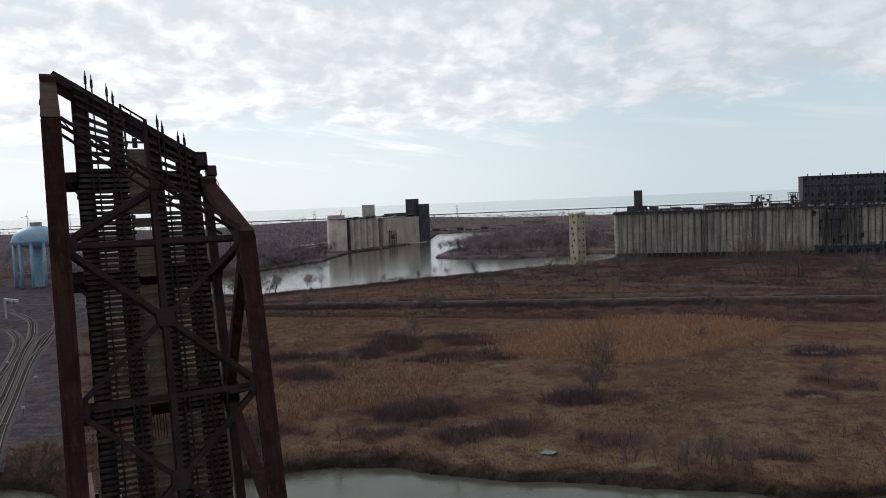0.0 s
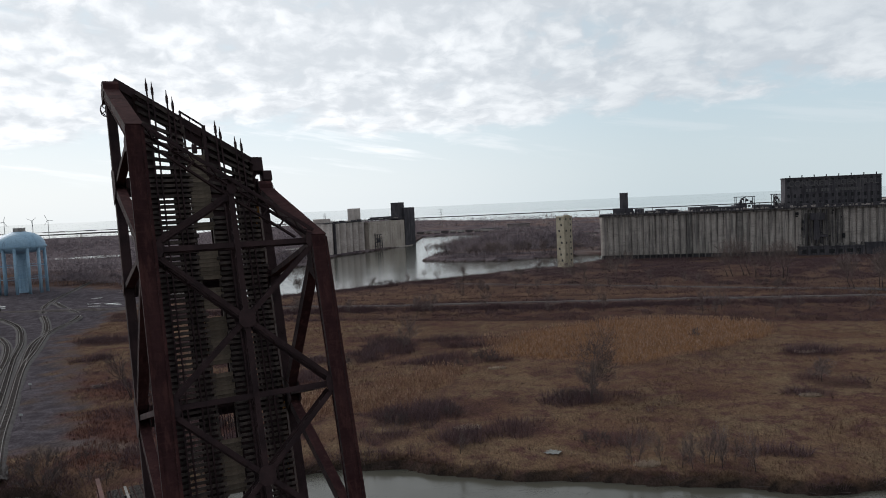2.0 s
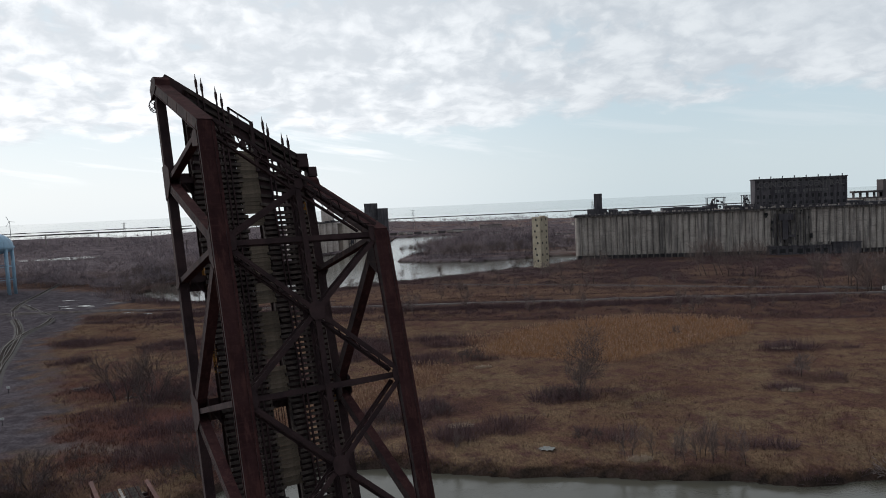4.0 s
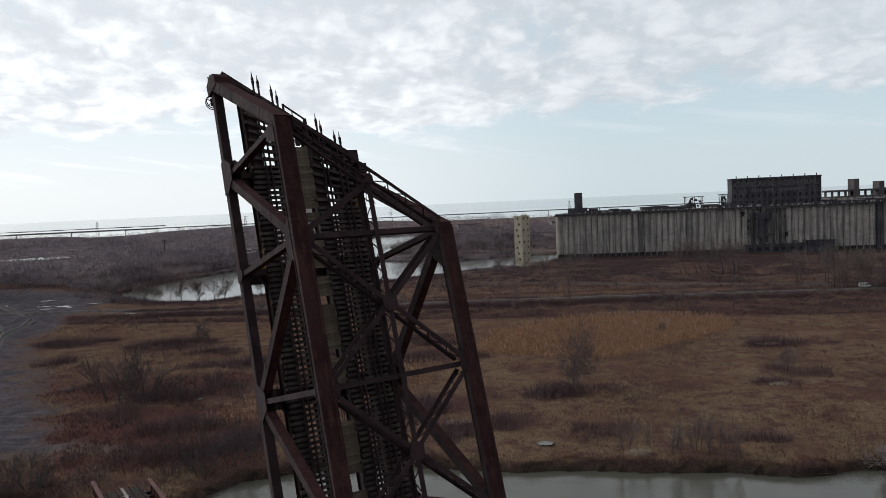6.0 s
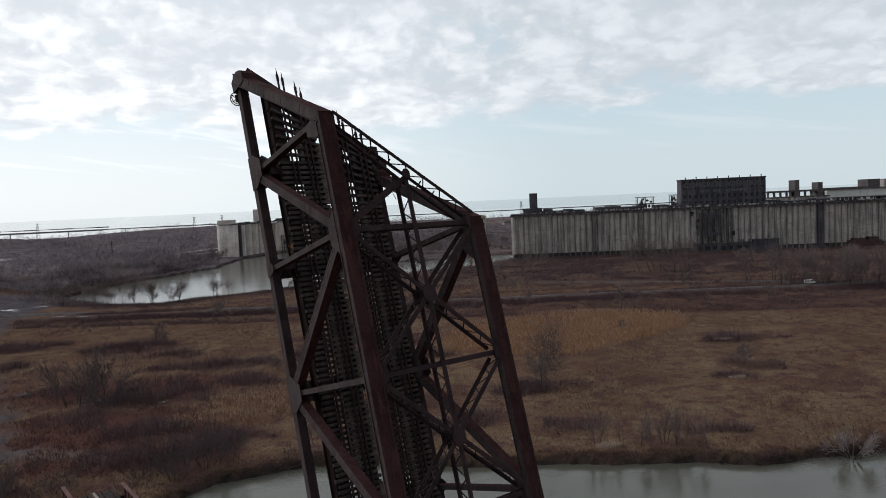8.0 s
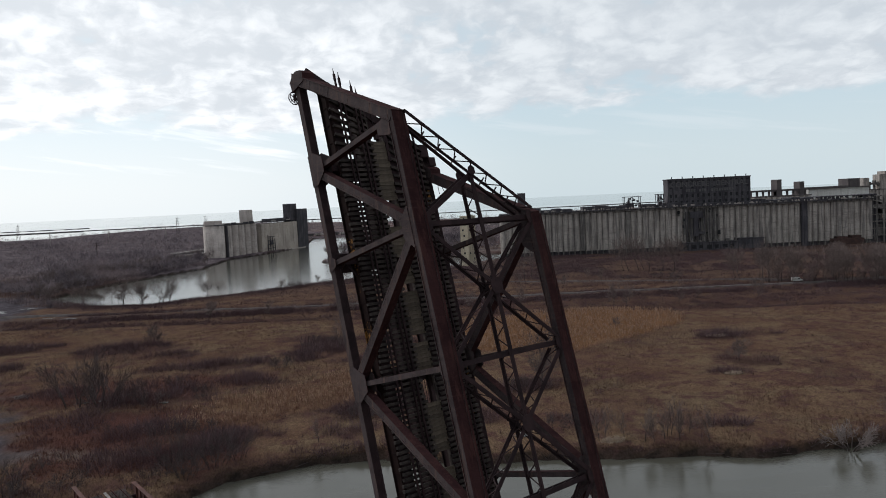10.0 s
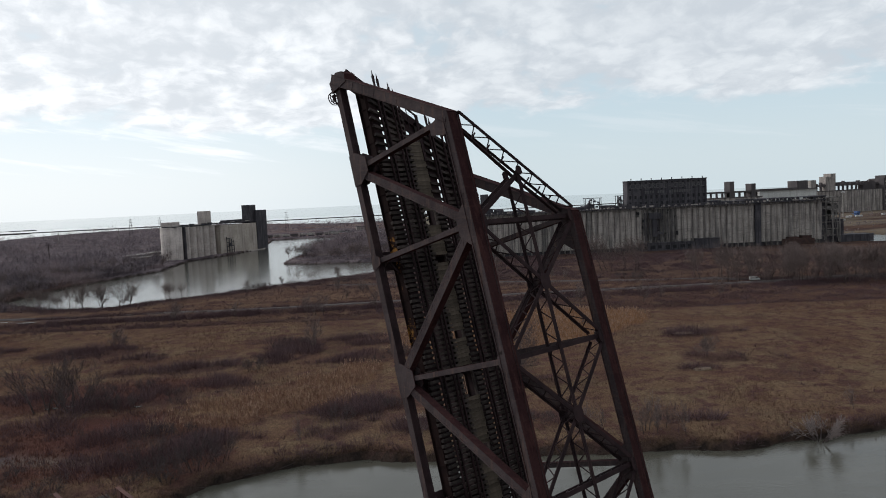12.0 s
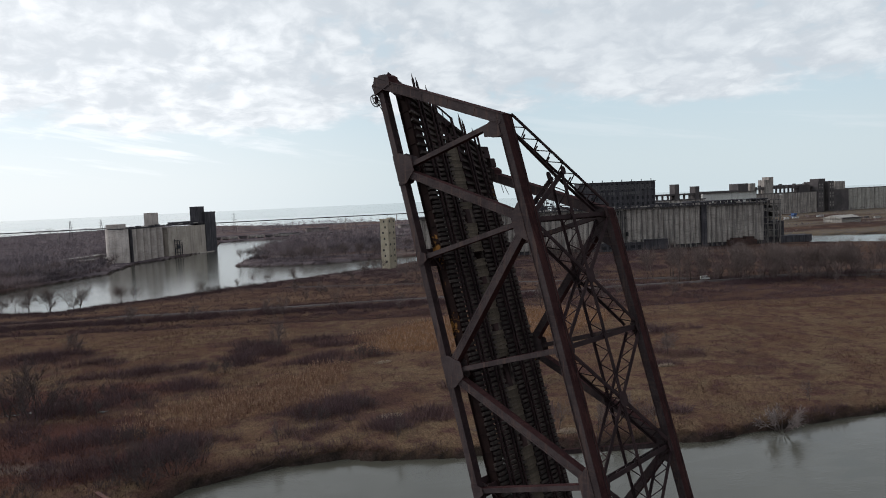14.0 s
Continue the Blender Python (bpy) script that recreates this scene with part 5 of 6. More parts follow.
def bare_tree(seed, tall, stems_n, lean, levels, ratio, angle, kids, r0, least=0.018, first=0.30, lift=0.12, twig=TWIG, leader=False):
    """A leafless tree or shrub: stems that fork again and again. Returns the meshes of its trunk and of its crown."""
    rng = random.Random(seed)
    trunk, crown = [], []

    def turned(way, a):
        side = way.orthogonal().normalized()
        side.rotate(Matrix.Rotation(rng.uniform(0, 2 * math.pi), 3, way))
        out = way * math.cos(a) + side * math.sin(a)
        out.z += lift
        return out.normalized()

    stem_no = 0

    def limb(p, way, length, r, level):
        into = trunk if level == 0 else crown
        steps = 3 if level < 2 else 2 if level < levels else 1
        for k in range(steps):
            way = (way + Vector((rng.uniform(-1, 1), rng.uniform(-1, 1), rng.uniform(-0.4, 0.8))) * 0.10).normalized()
            q = p + way * (length / steps)
            r2 = r * 0.86
            into.append((p.copy(), q.copy(), r, r2, level, stem_no))
            p, r = q, r2
            if level < levels and (k < steps - 1) and (level > 0 or stems_n == 1):
                limb(p, turned(way, angle * rng.uniform(0.9, 1.6)), length * ratio * rng.uniform(0.55, 0.85), r * 0.55, level + 1)
        if level < levels:
            for j in range(kids):
                if leader and j == 0:
                    limb(p, turned(way, angle * 0.15), length * 0.92, r * 0.86, level + 1)
                else:
                    limb(p, turned(way, angle * rng.uniform(0.45, 1.15)), length * ratio * rng.uniform(0.75, 1.15), r * (0.5 if leader else 0.70), level + 1)

    for k in range(stems_n):
        stem_no = k
        a = 2 * math.pi * (k + rng.uniform(-0.3, 0.3)) / stems_n
        tip = lean * rng.uniform(0.4, 1.0) if stems_n > 1 else 0.03
        way = Vector((math.cos(a) * math.sin(tip), math.sin(a) * math.sin(tip), math.cos(tip)))
        limb(Vector((0.25 * math.cos(a), 0.25 * math.sin(a), -0.03)) * (stems_n > 1), way, first, r0, 0)
    top = max(row[1].z for row in crown)
    k = tall / top
    s, c = [Shape() for _ in range(stems_n)], Shape()
    for p, q, ra, rb, level, no in trunk:
        s[no].tube(p * k, q * k, max(ra, least), max(rb, least), 6, False)
    for p, q, ra, rb, level, no in crown:
        if level >= levels:
            c.cone(p * k, q * k, max(ra, least) * 1.15)
        else:
            c.tube(p * k, q * k, max(ra, least), max(rb, least), 5 if level < 2 else 3, False)
    return [one.mesh("trunk", BARK, True) for one in s] + [c.mesh("crown", twig)]


KINDS = {
    "tall": bare_tree(1, 26, 1, 0, 6, 0.80, 0.85, 3, 0.26, 0.018, 0.17, 0.12, TWIG, True),
    "wide": bare_tree(2, 13, 6, 0.62, 5, 0.80, 0.50, 2, 0.17, 0.024, 0.34, 0.06),
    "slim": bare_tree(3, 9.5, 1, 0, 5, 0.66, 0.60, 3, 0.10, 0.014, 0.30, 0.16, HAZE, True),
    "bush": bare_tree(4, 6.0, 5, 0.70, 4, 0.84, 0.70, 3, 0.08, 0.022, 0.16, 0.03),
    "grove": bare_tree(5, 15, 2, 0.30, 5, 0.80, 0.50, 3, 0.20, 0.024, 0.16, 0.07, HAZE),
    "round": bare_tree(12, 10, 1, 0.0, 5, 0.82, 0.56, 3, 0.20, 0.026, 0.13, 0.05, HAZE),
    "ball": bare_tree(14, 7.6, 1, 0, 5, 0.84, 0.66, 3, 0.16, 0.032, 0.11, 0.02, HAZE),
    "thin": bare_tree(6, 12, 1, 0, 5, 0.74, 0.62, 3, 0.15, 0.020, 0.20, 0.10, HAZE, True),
}
protos = {}
LABELS = {"tall": "tall bare tree with upswept branches in brown grass", "wide": "wide leafless tree over puddles and brush", "slim": "slim bare sapling on the river bank",
          "bush": "round leafless bush in the open marsh", "grove": "bare grey tree beside the water", "ball": "dense round leafless bush on short stems", "round": "round-crowned leafless tree beside the basin", "thin": "thin bare tree by the raised road"}


def tree(kind, x, y, turn=0.0, size=1.0):
    m = pose(x, y, float(height(x, y)), 0, 0, turn) @ Matrix.Diagonal((size, size, size, 1))
    if kind not in protos:
        ob = thing("tree" if kind not in ("bush", "ball") else "bush", Matrix.Identity(4), LABELS[kind], "bush" if kind in ("bush", "ball") else "tree", "bare trees: " + kind)
        for me in KINDS[kind]:
            part(me.name.split(".")[0], me, None, ob)
        ob.matrix_basis = m
        protos[kind] = ob
        return ob
    ob = copy_thing(protos[kind], Matrix.Identity(4))
    ob.matrix_basis = m
    return ob


tree("tall", 28.5, 194, 20, 1.0)
tree("ball", 96, 204, 0, 1.0)
tree("ball", 83, 270, 50, 0.6)
tree("ball", -104, 319, 90, 1.1)
tree("bush", 22, 158, 60, 0.75)
for k, (x, y) in enumerate(((-104, 220), (-99, 224), (-95, 216))):
    tree("wide", x, y, 77 * k, 1.4 - 0.2 * k)
for k, (x, y) in enumerate(((-62, 152), (-57, 158), (-67, 161), (-52, 160), (-98, 153))):
    tree("wide", x, y, 61 * k, 0.55 + 0.12 * (k % 3))
for k, (x, y) in enumerate(((-88, 218), (-82, 213), (-91, 228), (-62, 153), (-56, 158), (-97, 150), (-105, 155), (-84, 150))):
    tree("bush", x, y, 47 * k, 0.8 + 0.1 * (k % 3))
r = random.Random(8)
for k in range(34):
    a, q = r.uniform(0, 6.28), r.random() ** 0.5
    cx, cy, rx, ry = ((-84, 222, 24, 15), (-76, 184, 20, 10), (-62, 156, 10, 6), (-98, 158, 10, 8), (-6, 250, 14, 10), (25, 196, 12, 5), (-17, 184, 10, 9), (-33, 283, 8, 14))[k % 8]
    tree("bush", cx + rx * q * math.cos(a), cy + ry * q * math.sin(a), r.uniform(0, 360), r.uniform(0.35, 0.75))
for x in (37, 38.5, 40, 41, 42.5, 43.5, 45, 46, 48, 50, 27, 29, 33, -8, -34, 96):
    tree("slim", x + r.uniform(-0.6, 0.6), float(np.interp(x, [p[0] for p in FAR_BANK], [p[1] for p in FAR_BANK])) + r.uniform(4, 9), r.uniform(0, 360), r.uniform(0.6, 1.05))
for x, y, q in ((-176, 474, 0.9), (-169, 470, 1.1), (-172, 478, 0.8), (-153, 463, 1.35), (-141, 460, 1.2), (-137, 458, 1.05), (-134, 461, 1.15), (-126, 463, 1.0), (-129, 459, 0.8), (-106, 468, 0.9), (-101, 472, 0.85), (-160, 466, 0.7), (-184, 480, 0.8), (3, 517, 1.0), (-90, 380, 0.8), (-60, 487, 0.7), (-20, 512, 0.7), (60, 552, 0.9), (70, 548, 0.8), (-36, 505, 0.55)):
    tree("grove" if int(x) % 3 else "round", x, y, r.uniform(0, 360), q * (1.0 if int(x) % 3 else 1.25))
for x, y in ((44, 545), (46, 548), (-61, 487), (-55, 492), (-51, 498), (-46, 501), (-30, 511), (-24, 513), (62, 560), (-104, 319), (-47, 247), (-48, 253)):
    tree("bush", x, y, r.uniform(0, 360), r.uniform(0.55, 1.0))
for x, y, q in ((183, 458, 1.15), (189, 455, 1.25), (195, 460, 1.05), (178, 461, 0.85), (90, 477, 0.75), (101, 462, 0.95), (70, 467, 0.70)):
    tree("grove", x, y, r.uniform(0, 360), q * 1.55)
for x, y in ((42, 506), (-27, 276), (-25, 289), (120, 462), (151, 330), (-21, 364), (-25, 367), (-17, 362), (-91, 391), (10, 366), (66, 350), (105, 325), (110, 322), (118, 336), (175, 316),
             (218, 351), (225, 347), (232, 343), (239, 338), (246, 335), (252, 332), (263, 322), (270, 318), (279, 330), (289, 305), (229, 362), (243, 350), (258, 342), (275, 310), (214, 358), (296, 318), (300, 300), (-60, 372), (40, 352), (135, 318)):
    tree("thin", x, y, r.uniform(0, 360), r.uniform(0.75, 1.3))
for k in range(44):
    x = r.uniform(205, 320)
    tree(("grove", "grove", "thin")[k % 3], x, 452 - 0.42 * x + r.gauss(4, 10), r.uniform(0, 360), r.uniform(0.95, 1.6))
for x, y in ((-23, 765), (-18, 775), (-12, 790), (-5, 800), (4, 820), (12, 845), (20, 870), (60, 740), (70, 735), (85, 742), (40, 742), (28, 748), (100, 736)):
    tree("grove", x, y, r.uniform(0, 360), r.uniform(0.8, 1.2))


for k in range(22):
    x, y = r.uniform(-30, 200), r.uniform(0, 1)
    y = 405 - 0.16 * x + y * (95 - 0.12 * x)
    if float(water_depth(np.array([x]), np.array([y]))[0]) < -8:
        tree("thin" if k % 3 else "bush", x, y, r.uniform(0, 360), r.uniform(0.55, 1.0))
shore = 0
while shore < 100:
    x, y = (r.uniform(-290, -150), r.uniform(490, 860)) if shore % 3 else (r.uniform(-10, 160), r.uniform(715, 900))
    d = float(polygon_distance(np.array([x]), np.array([y]), BASIN)[0])
    if -60 < d < -4 and float(lines(x, y)[0]) > 25 and float(polygon_distance(np.array([x]), np.array([y]), YARD)[0]) < -8:
        tree(("grove", "round")[shore % 2], x, y, r.uniform(0, 360), r.uniform(0.6, 1.15))
        shore += 1


# far woods: one joined mass of small bare trees
def woods(rng, n, box, test, tall=(6, 11)):
    x, y = rng.uniform(box[0], box[1], n), rng.uniform(box[2], box[3], n)
    ok = test(x, y) & (water_depth(x, y) < -6)
    x, y = x[ok], y[ok]
    h = rng.uniform(*tall, len(x))
    z = height(x, y)
    h = h * (0.10 + 1.65 * fbm(x, y, 35.0, 2)) * np.where(np.hypot((x + 480) / 80, (y - 950) / 150) < 1, 0.3, 1.0) * np.where(rng.random(len(x)) < 0.06, 1.5, 1.0)
    v1 = stems(rng, x, y, z, 1, h * 0.55, np.full(len(x), 0.2), np.full(len(x), 0.12))
    return np.concatenate([v1, crowns(rng, x, y, z, h, 24)])


def crowns(rng, x, y, z, h, count):
    """Rounded bare crowns: sprays of twigs that broaden towards the outside of a dome."""
    n = len(x)
    q, e = rng.uniform(0, 2 * np.pi, (n, count)), np.arcsin(rng.uniform(-0.25, 1.0, (n, count)))
    far = rng.uniform(0.75, 1.1, (n, count)) * h[:, None]
    wide = rng.uniform(0.30, 0.46, n)[:, None]
    tx, ty = x[:, None] + np.cos(q) * np.cos(e) * far * wide, y[:, None] + np.sin(q) * np.cos(e) * far * wide
    tz = z[:, None] + 0.55 * h[:, None] + np.sin(e) * far * 0.42
    deep = rng.uniform(0.15, 0.75, (n, count))
    bx, by = x[:, None] + (tx - x[:, None]) * deep, y[:, None] + (ty - y[:, None]) * deep
    bz = z[:, None] + 0.42 * h[:, None] + (tz - z[:, None] - 0.42 * h[:, None]) * deep
    spin = rng.uniform(0, np.pi, (n, count))
    w = rng.uniform(0.07, 0.22, (n, count)) + 0.0 * bz
    v = np.empty((n, count, 3, 3))
    v[:, :, 0] = np.stack([bx, by, bz], -1)
    v[:, :, 1] = np.stack([tx - np.cos(spin) * w, ty - np.sin(spin) * w, tz - 0.4 * w], -1)
    v[:, :, 2] = np.stack([tx + np.cos(spin) * w, ty + np.sin(spin) * w, tz + 0.4 * w], -1)
    return v.reshape(-1, 3)


def shore_brush(rng, n, box):
    x, y = rng.uniform(box[0], box[1], n), rng.uniform(box[2], box[3], n)
    d = polygon_distance(x, y, BASIN)
    ok = (d < -2) & (d > -26) & (water_depth(x, y) < -2) & (rng.random(n) < 0.25 + 0.75 * step(fbm(x, y, 18.0, 2), 0.40, 0.6)) & ((x < -120) | (y > 690))
    ok &= polygon_distance(x, y, [(-150, 800), (-40, 1060), (-90, 1090), (-190, 1070), (-248, 950), (-205, 800)]) < 0
    x, y = x[ok], y[ok]
    h = rng.uniform(2.0, 5.5, len(x)) * (0.5 + fbm(x, y, 20.0, 2))
    return stems(rng, x, y, height(x, y), 8, h, h * 0.55, np.full(len(x), 0.09))


parts = [
    woods(rng, 9500, (-900, -165, 600, 1500), lambda x, y: (polygon_distance(x, y, [(-230, 640), (-175, 730), (-175, 830), (-190, 880), (-150, 930), (-100, 1020), (-80, 1150), (-90, 1500), (-900, 1500), (-900, 700), (-420, 640)]) > 0) & (fbm(x, y, 70.0) > 0.47), (7, 16)),
    woods(rng, 7000, (-420, -200, 470, 660), lambda x, y: (polygon_distance(x, y, [(-252, 585), (-228, 600), (-222, 640), (-260, 700), (-420, 700), (-400, 640)]) > 0) & (fbm(x, y, 40.0) > 0.34)),
    woods(rng, 5000, (0, 430, 720, 1300), lambda x, y: (polygon_distance(x, y, [(10, 850), (20, 800), (60, 745), (140, 740), (300, 740), (420, 720), (420, 1000), (120, 1280), (70, 1200)]) > 0) & (fbm(x, y, 60.0) > 0.36), (8, 14)),
    shore_brush(rng, 60000, (-330, 120, 470, 1320)),
    woods(rng, 17000, (-420, 40, 470, 1500), lambda x, y: (polygon_distance(x, y, BASIN) > -150) & (x < -0.55 * (y - 700) * (y < 700) - 60) & (lines(x, y)[0] > 20) & ((y > 640) | (x < -260)) & (polygon_distance(x, y, YARD) < -4) & (polygon_distance(x, y, [(-150, 800), (-40, 1060), (-90, 1090), (-190, 1070), (-248, 950), (-205, 800)]) < 0) & (fbm(x * 0.6, y, 34.0) > 0.47), (6, 15)),
    woods(rng, 3500, (-40, 430, 690, 1300), lambda x, y: (polygon_distance(x, y, BASIN) > -160) & (x > -30) & (y > 700 + 0.05 * x) & (fbm(x * 0.5, y, 40.0) > 0.50), (6, 12)),
    woods(rng, 12000, (60, 1500, 1000, 2600), lambda x, y: (fbm(x * 0.35, y, 70.0) > 0.47), (4, 10)),
    woods(rng, 5000, (440, 1100, 560, 1000), lambda x, y: (fbm(x * 0.4, y, 30.0) > 0.56), (1.5, 4)),
    woods(rng, 2600, (-20, 150, 735, 900), lambda x, y: (x > -14 + 0.35 * np.abs(y - 790)) & (y > 745) & (fbm(x, y, 22.0) > 0.36), (9, 16)),
    woods(rng, 1500, (120, 620, 1950, 2300), lambda x, y: ellipses(x, y, [(297, 2086, 55, 40), (438, 2134, 70, 40), (225, 2200, 50, 40), (540, 2080, 60, 40), (170, 2040, 40, 30)], 0.5 * (fbm(x, y, 40.0) - 0.5)) > 0, (16, 26)),
    woods(rng, 9000, (-340, -150, 545, 900), lambda x, y: (polygon_distance(x, y, BASIN) > -48) & (polygon_distance(x, y, YARD) < -3) & (polygon_distance(x, y, [(-150, 800), (-40, 1060), (-90, 1090), (-190, 1070), (-248, 950), (-205, 800)]) < 0), (5, 11)),
    woods(rng, 14000, (-2200, 900, 1500, 2700), lambda x, y: fbm(x * 0.5, y, 120.0) > 0.49, (7, 14)),
]
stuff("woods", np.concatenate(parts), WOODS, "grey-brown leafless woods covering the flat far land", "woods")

# fallen tree at the water's edge
ft = thing("fallen_tree", pose(77.0, 131.2, 0.7), "fallen leafless tree crown sprawled at the water's edge", "tree")
DEADWOOD = foliage("bleached_twigs", (0.11, 0.094, 0.086), (0.21, 0.178, 0.160))
for me in bare_tree(9, 6.2, 10, 1.20, 5, 0.80, 0.50, 2, 0.15, 0.035, 0.40, -0.10, DEADWOOD):
    part(me.name.split(".")[0], me, None, ft)
r = random.Random(21)
sn = Shape()
for k in range(46):
    x = r.uniform(-60, 130)
    y = float(np.interp(x, [p[0] for p in FAR_BANK], [p[1] for p in FAR_BANK])) + r.uniform(-0.5, 2.5)
    a = r.uniform(0, 6.28)
    ln = r.uniform(1.5, 4.5)
    sn.tube((x, y, r.uniform(0, 0.8)), (x + math.cos(a) * ln, y + math.sin(a) * ln * 0.5, r.uniform(0.2, 2.6)), 0.09, 0.03, 4)
tagged(new("driftwood", sn.mesh("driftwood", BARK)), "grey driftwood branches along the muddy bank", "driftwood", kind="stuff")


# ---- rail yard, road side and far bank span ----
BALLAST = material("ballast", (0.034, 0.030, 0.030), (0.056, 0.050, 0.050), 0.4, 0.95, 0, 0.5, 10.0, coords="World")
RAILSTEEL = material("worn_rail", (0.085, 0.075, 0.072), (0.14, 0.125, 0.118), 0.8, 0.5, 0.3, 0.0)


def smooth_line(pts, n=60):
    pts = [Vector((*p, 0)) for p in pts]
    out = []
    for i in range(len(pts) - 1):
        p0, p1, p2, p3 = pts[max(i - 1, 0)], pts[i], pts[i + 1], pts[min(i + 2, len(pts) - 1)]
        m = max(4, n // (len(pts) - 1))
        for k in range(m):
            t = k / m
            out.append(0.5 * ((2 * p1) + (p2 - p0) * t + (2 * p0 - 5 * p1 + 4 * p2 - p3) * t * t + (3 * p1 - p0 - 3 * p2 + p3) * t ** 3))
    return out + [pts[-1]]


def ribbon(line, offs, z0s, closed=False):
    """A strip swept along a line; offs and z0s give its profile."""
    v, f = [], []
    for i, p in enumerate(line):
        d = (line[min(i + 1, len(line) - 1)] - line[max(i - 1, 0)]).normalized()
        nrm = Vector((-d.y, d.x, 0))
        gz = 3.05
        for o, zz in zip(offs, z0s):
            q = p + nrm * o
            v.append((q.x, q.y, gz + zz))
    m = len(offs)
    for i in range(len(line) - 1):
        for k in range(m if closed else m - 1):
            a, b = i * m + k, i * m + (k + 1) % m
            f.append((a, b, b + m, a + m))
    return Shape().add(v, f)


def track(pts):
    line = smooth_line(pts)
    ob = thing("railway_track", Matrix.Identity(4), "curving railway track on grey ballast", "railway track", "yard tracks", "structure")
    part("ballast_bed", ribbon(line, (-2.4, -1.5, 1.5, 2.4), (-0.35, 0.12, 0.12, -0.35)), BALLAST, ob)
    ties = Shape()
    for i in range(len(line) - 1):
        a, b = line[i], line[i + 1]
        d = (b - a).normalized()
        nrm = Vector((-d.y, d.x, 0))
        for k in range(max(1, int((b - a).length / 0.9))):
            c = a + d * (k * 0.9)
            ties.beam(c + nrm * -1.25 + Vector((0, 0, 3.2)), c + nrm * 1.25 + Vector((0, 0, 3.2)), 0.24, 0.14, d)
    tb = part("ties", ties, TIE, ob)
    tb["kind"] = "stuff"
    for o in (-0.75, 0.75):
        part("rail", ribbon(line, (o - 0.06, o - 0.06, o + 0.06, o + 0.06), (0.16, 0.42, 0.42, 0.16), True), RAILSTEEL, ob)
    return ob


track([(-108, 152), (-124, 180), (-141, 213), (-171, 271), (-189, 313), (-216, 371), (-258, 443), (-279, 490), (-300, 560), (-330, 660)])
track([(-116, 152), (-132, 186), (-148, 219), (-183, 285), (-209, 336), (-246, 392), (-300, 440), (-380, 470)])
track([(-136, 182), (-160, 232), (-192, 296), (-216, 334), (-240, 358), (-290, 380)])
track([(-171, 271), (-196, 322), (-208, 360), (-214, 392), (-224, 420), (-250, 455), (-276, 490)])
# raised road and the lane behind it
GRAVEL = material("grey_gravel", (0.076, 0.066, 0.065), (0.120, 0.106, 0.104), 0.25, 0.95, 0, 0.3, 9.0, (0.060, 0.046, 0.040), coords="World", spec=0.0)


def lane(name, pts, wide, label):
    line = smooth_line(pts, 160)
    v, f = [], []
    for i, p in enumerate(line):
        d = (line[min(i + 1, len(line) - 1)] - line[max(i - 1, 0)]).normalized()
        nrm = Vector((-d.y, d.x, 0))
        zc = max(float(height(p.x, p.y)), float(height(p.x + nrm.x * 2, p.y + nrm.y * 2)), float(height(p.x - nrm.x * 2, p.y - nrm.y * 2))) + 0.35
        for o, dz in ((-wide / 2 - 1.5, -0.9), (-wide / 2, 0), (wide / 2, 0), (wide / 2 + 1.5, -0.9)):
            v.append((p.x + nrm.x * o, p.y + nrm.y * o, zc + dz))
    for i in range(len(line) - 1):
        for k in range(3):
            a = i * 4 + k
            f.append((a, a + 1, a + 5, a + 4))
    return tagged(part(name, Shape().add(v, f), GRAVEL), label, "road", kind="structure")


lane("road", [(-330, 452), (-245, 443), (-190, 434), (-132, 418), (-60, 396), (0, 386), (77, 374), (158, 360), (222, 349), (330, 330), (600, 282)], 3.4, "straight grey gravel road along a low embankment")
lane("road", [(-5, 493), (73, 456), (131, 420), (222, 366), (300, 325), (420, 270)], 1.7, "narrow grey gravel lane through the scrub")

# signal gantry
PALE = material("galvanised_steel", (0.42, 0.43, 0.43), (0.5, 0.5, 0.5), 0.5, 0.5, 0.3, 0.0)
ga = thing("signal_gantry", pose(-256, 390, 3, 0, 0, -35), "pale steel signal gantry spanning the tracks", "signal gantry")
part("mast", Shape().laced((0, 0, 0), (0, 0, 11), 1.0, 0.8, ACROSS, 0.16, 1.1, 0.2), PALE, ga)
part("bridge_arm", Shape().laced((-0.5, 0, 10.5), (16, 0, 10.5), 1.3, 0.9, ALONG, 0.16, 1.3, 0.22), PALE, ga)
for x in (5, 12):
    part("signal_head", Shape().box((x - 0.5, -0.7, 8.6), (x + 0.5, -0.4, 10.2)), DARK, ga)
for k, (x, y) in enumerate(((-129, 198), (-148, 236), (-174, 262), (-262, 470), (-236, 455))):
    b = thing("switch_stand", pose(x, y, 2.9), "small white switch stand by the tracks", "switch stand", "switch stands")
    part("post", Shape().tube((0, 0, 0), (0, 0, 1.8), 0.09, 0.09, 6), DARK, b)
    part("target", Shape().box((-0.5, -0.1, 1.6), (0.5, 0.1, 2.2)), PALE, b)

# girder span on the far side of the river
foot = LEAF @ Vector((WIDE / 2, 0, NODES[-1]))
base = Vector((foot.x, foot.y, 0))


def along(s, c=0.0, z=0.0):
    p = base + track_dir * s + cross_dir * c
    return Vector((p.x, p.y, z))


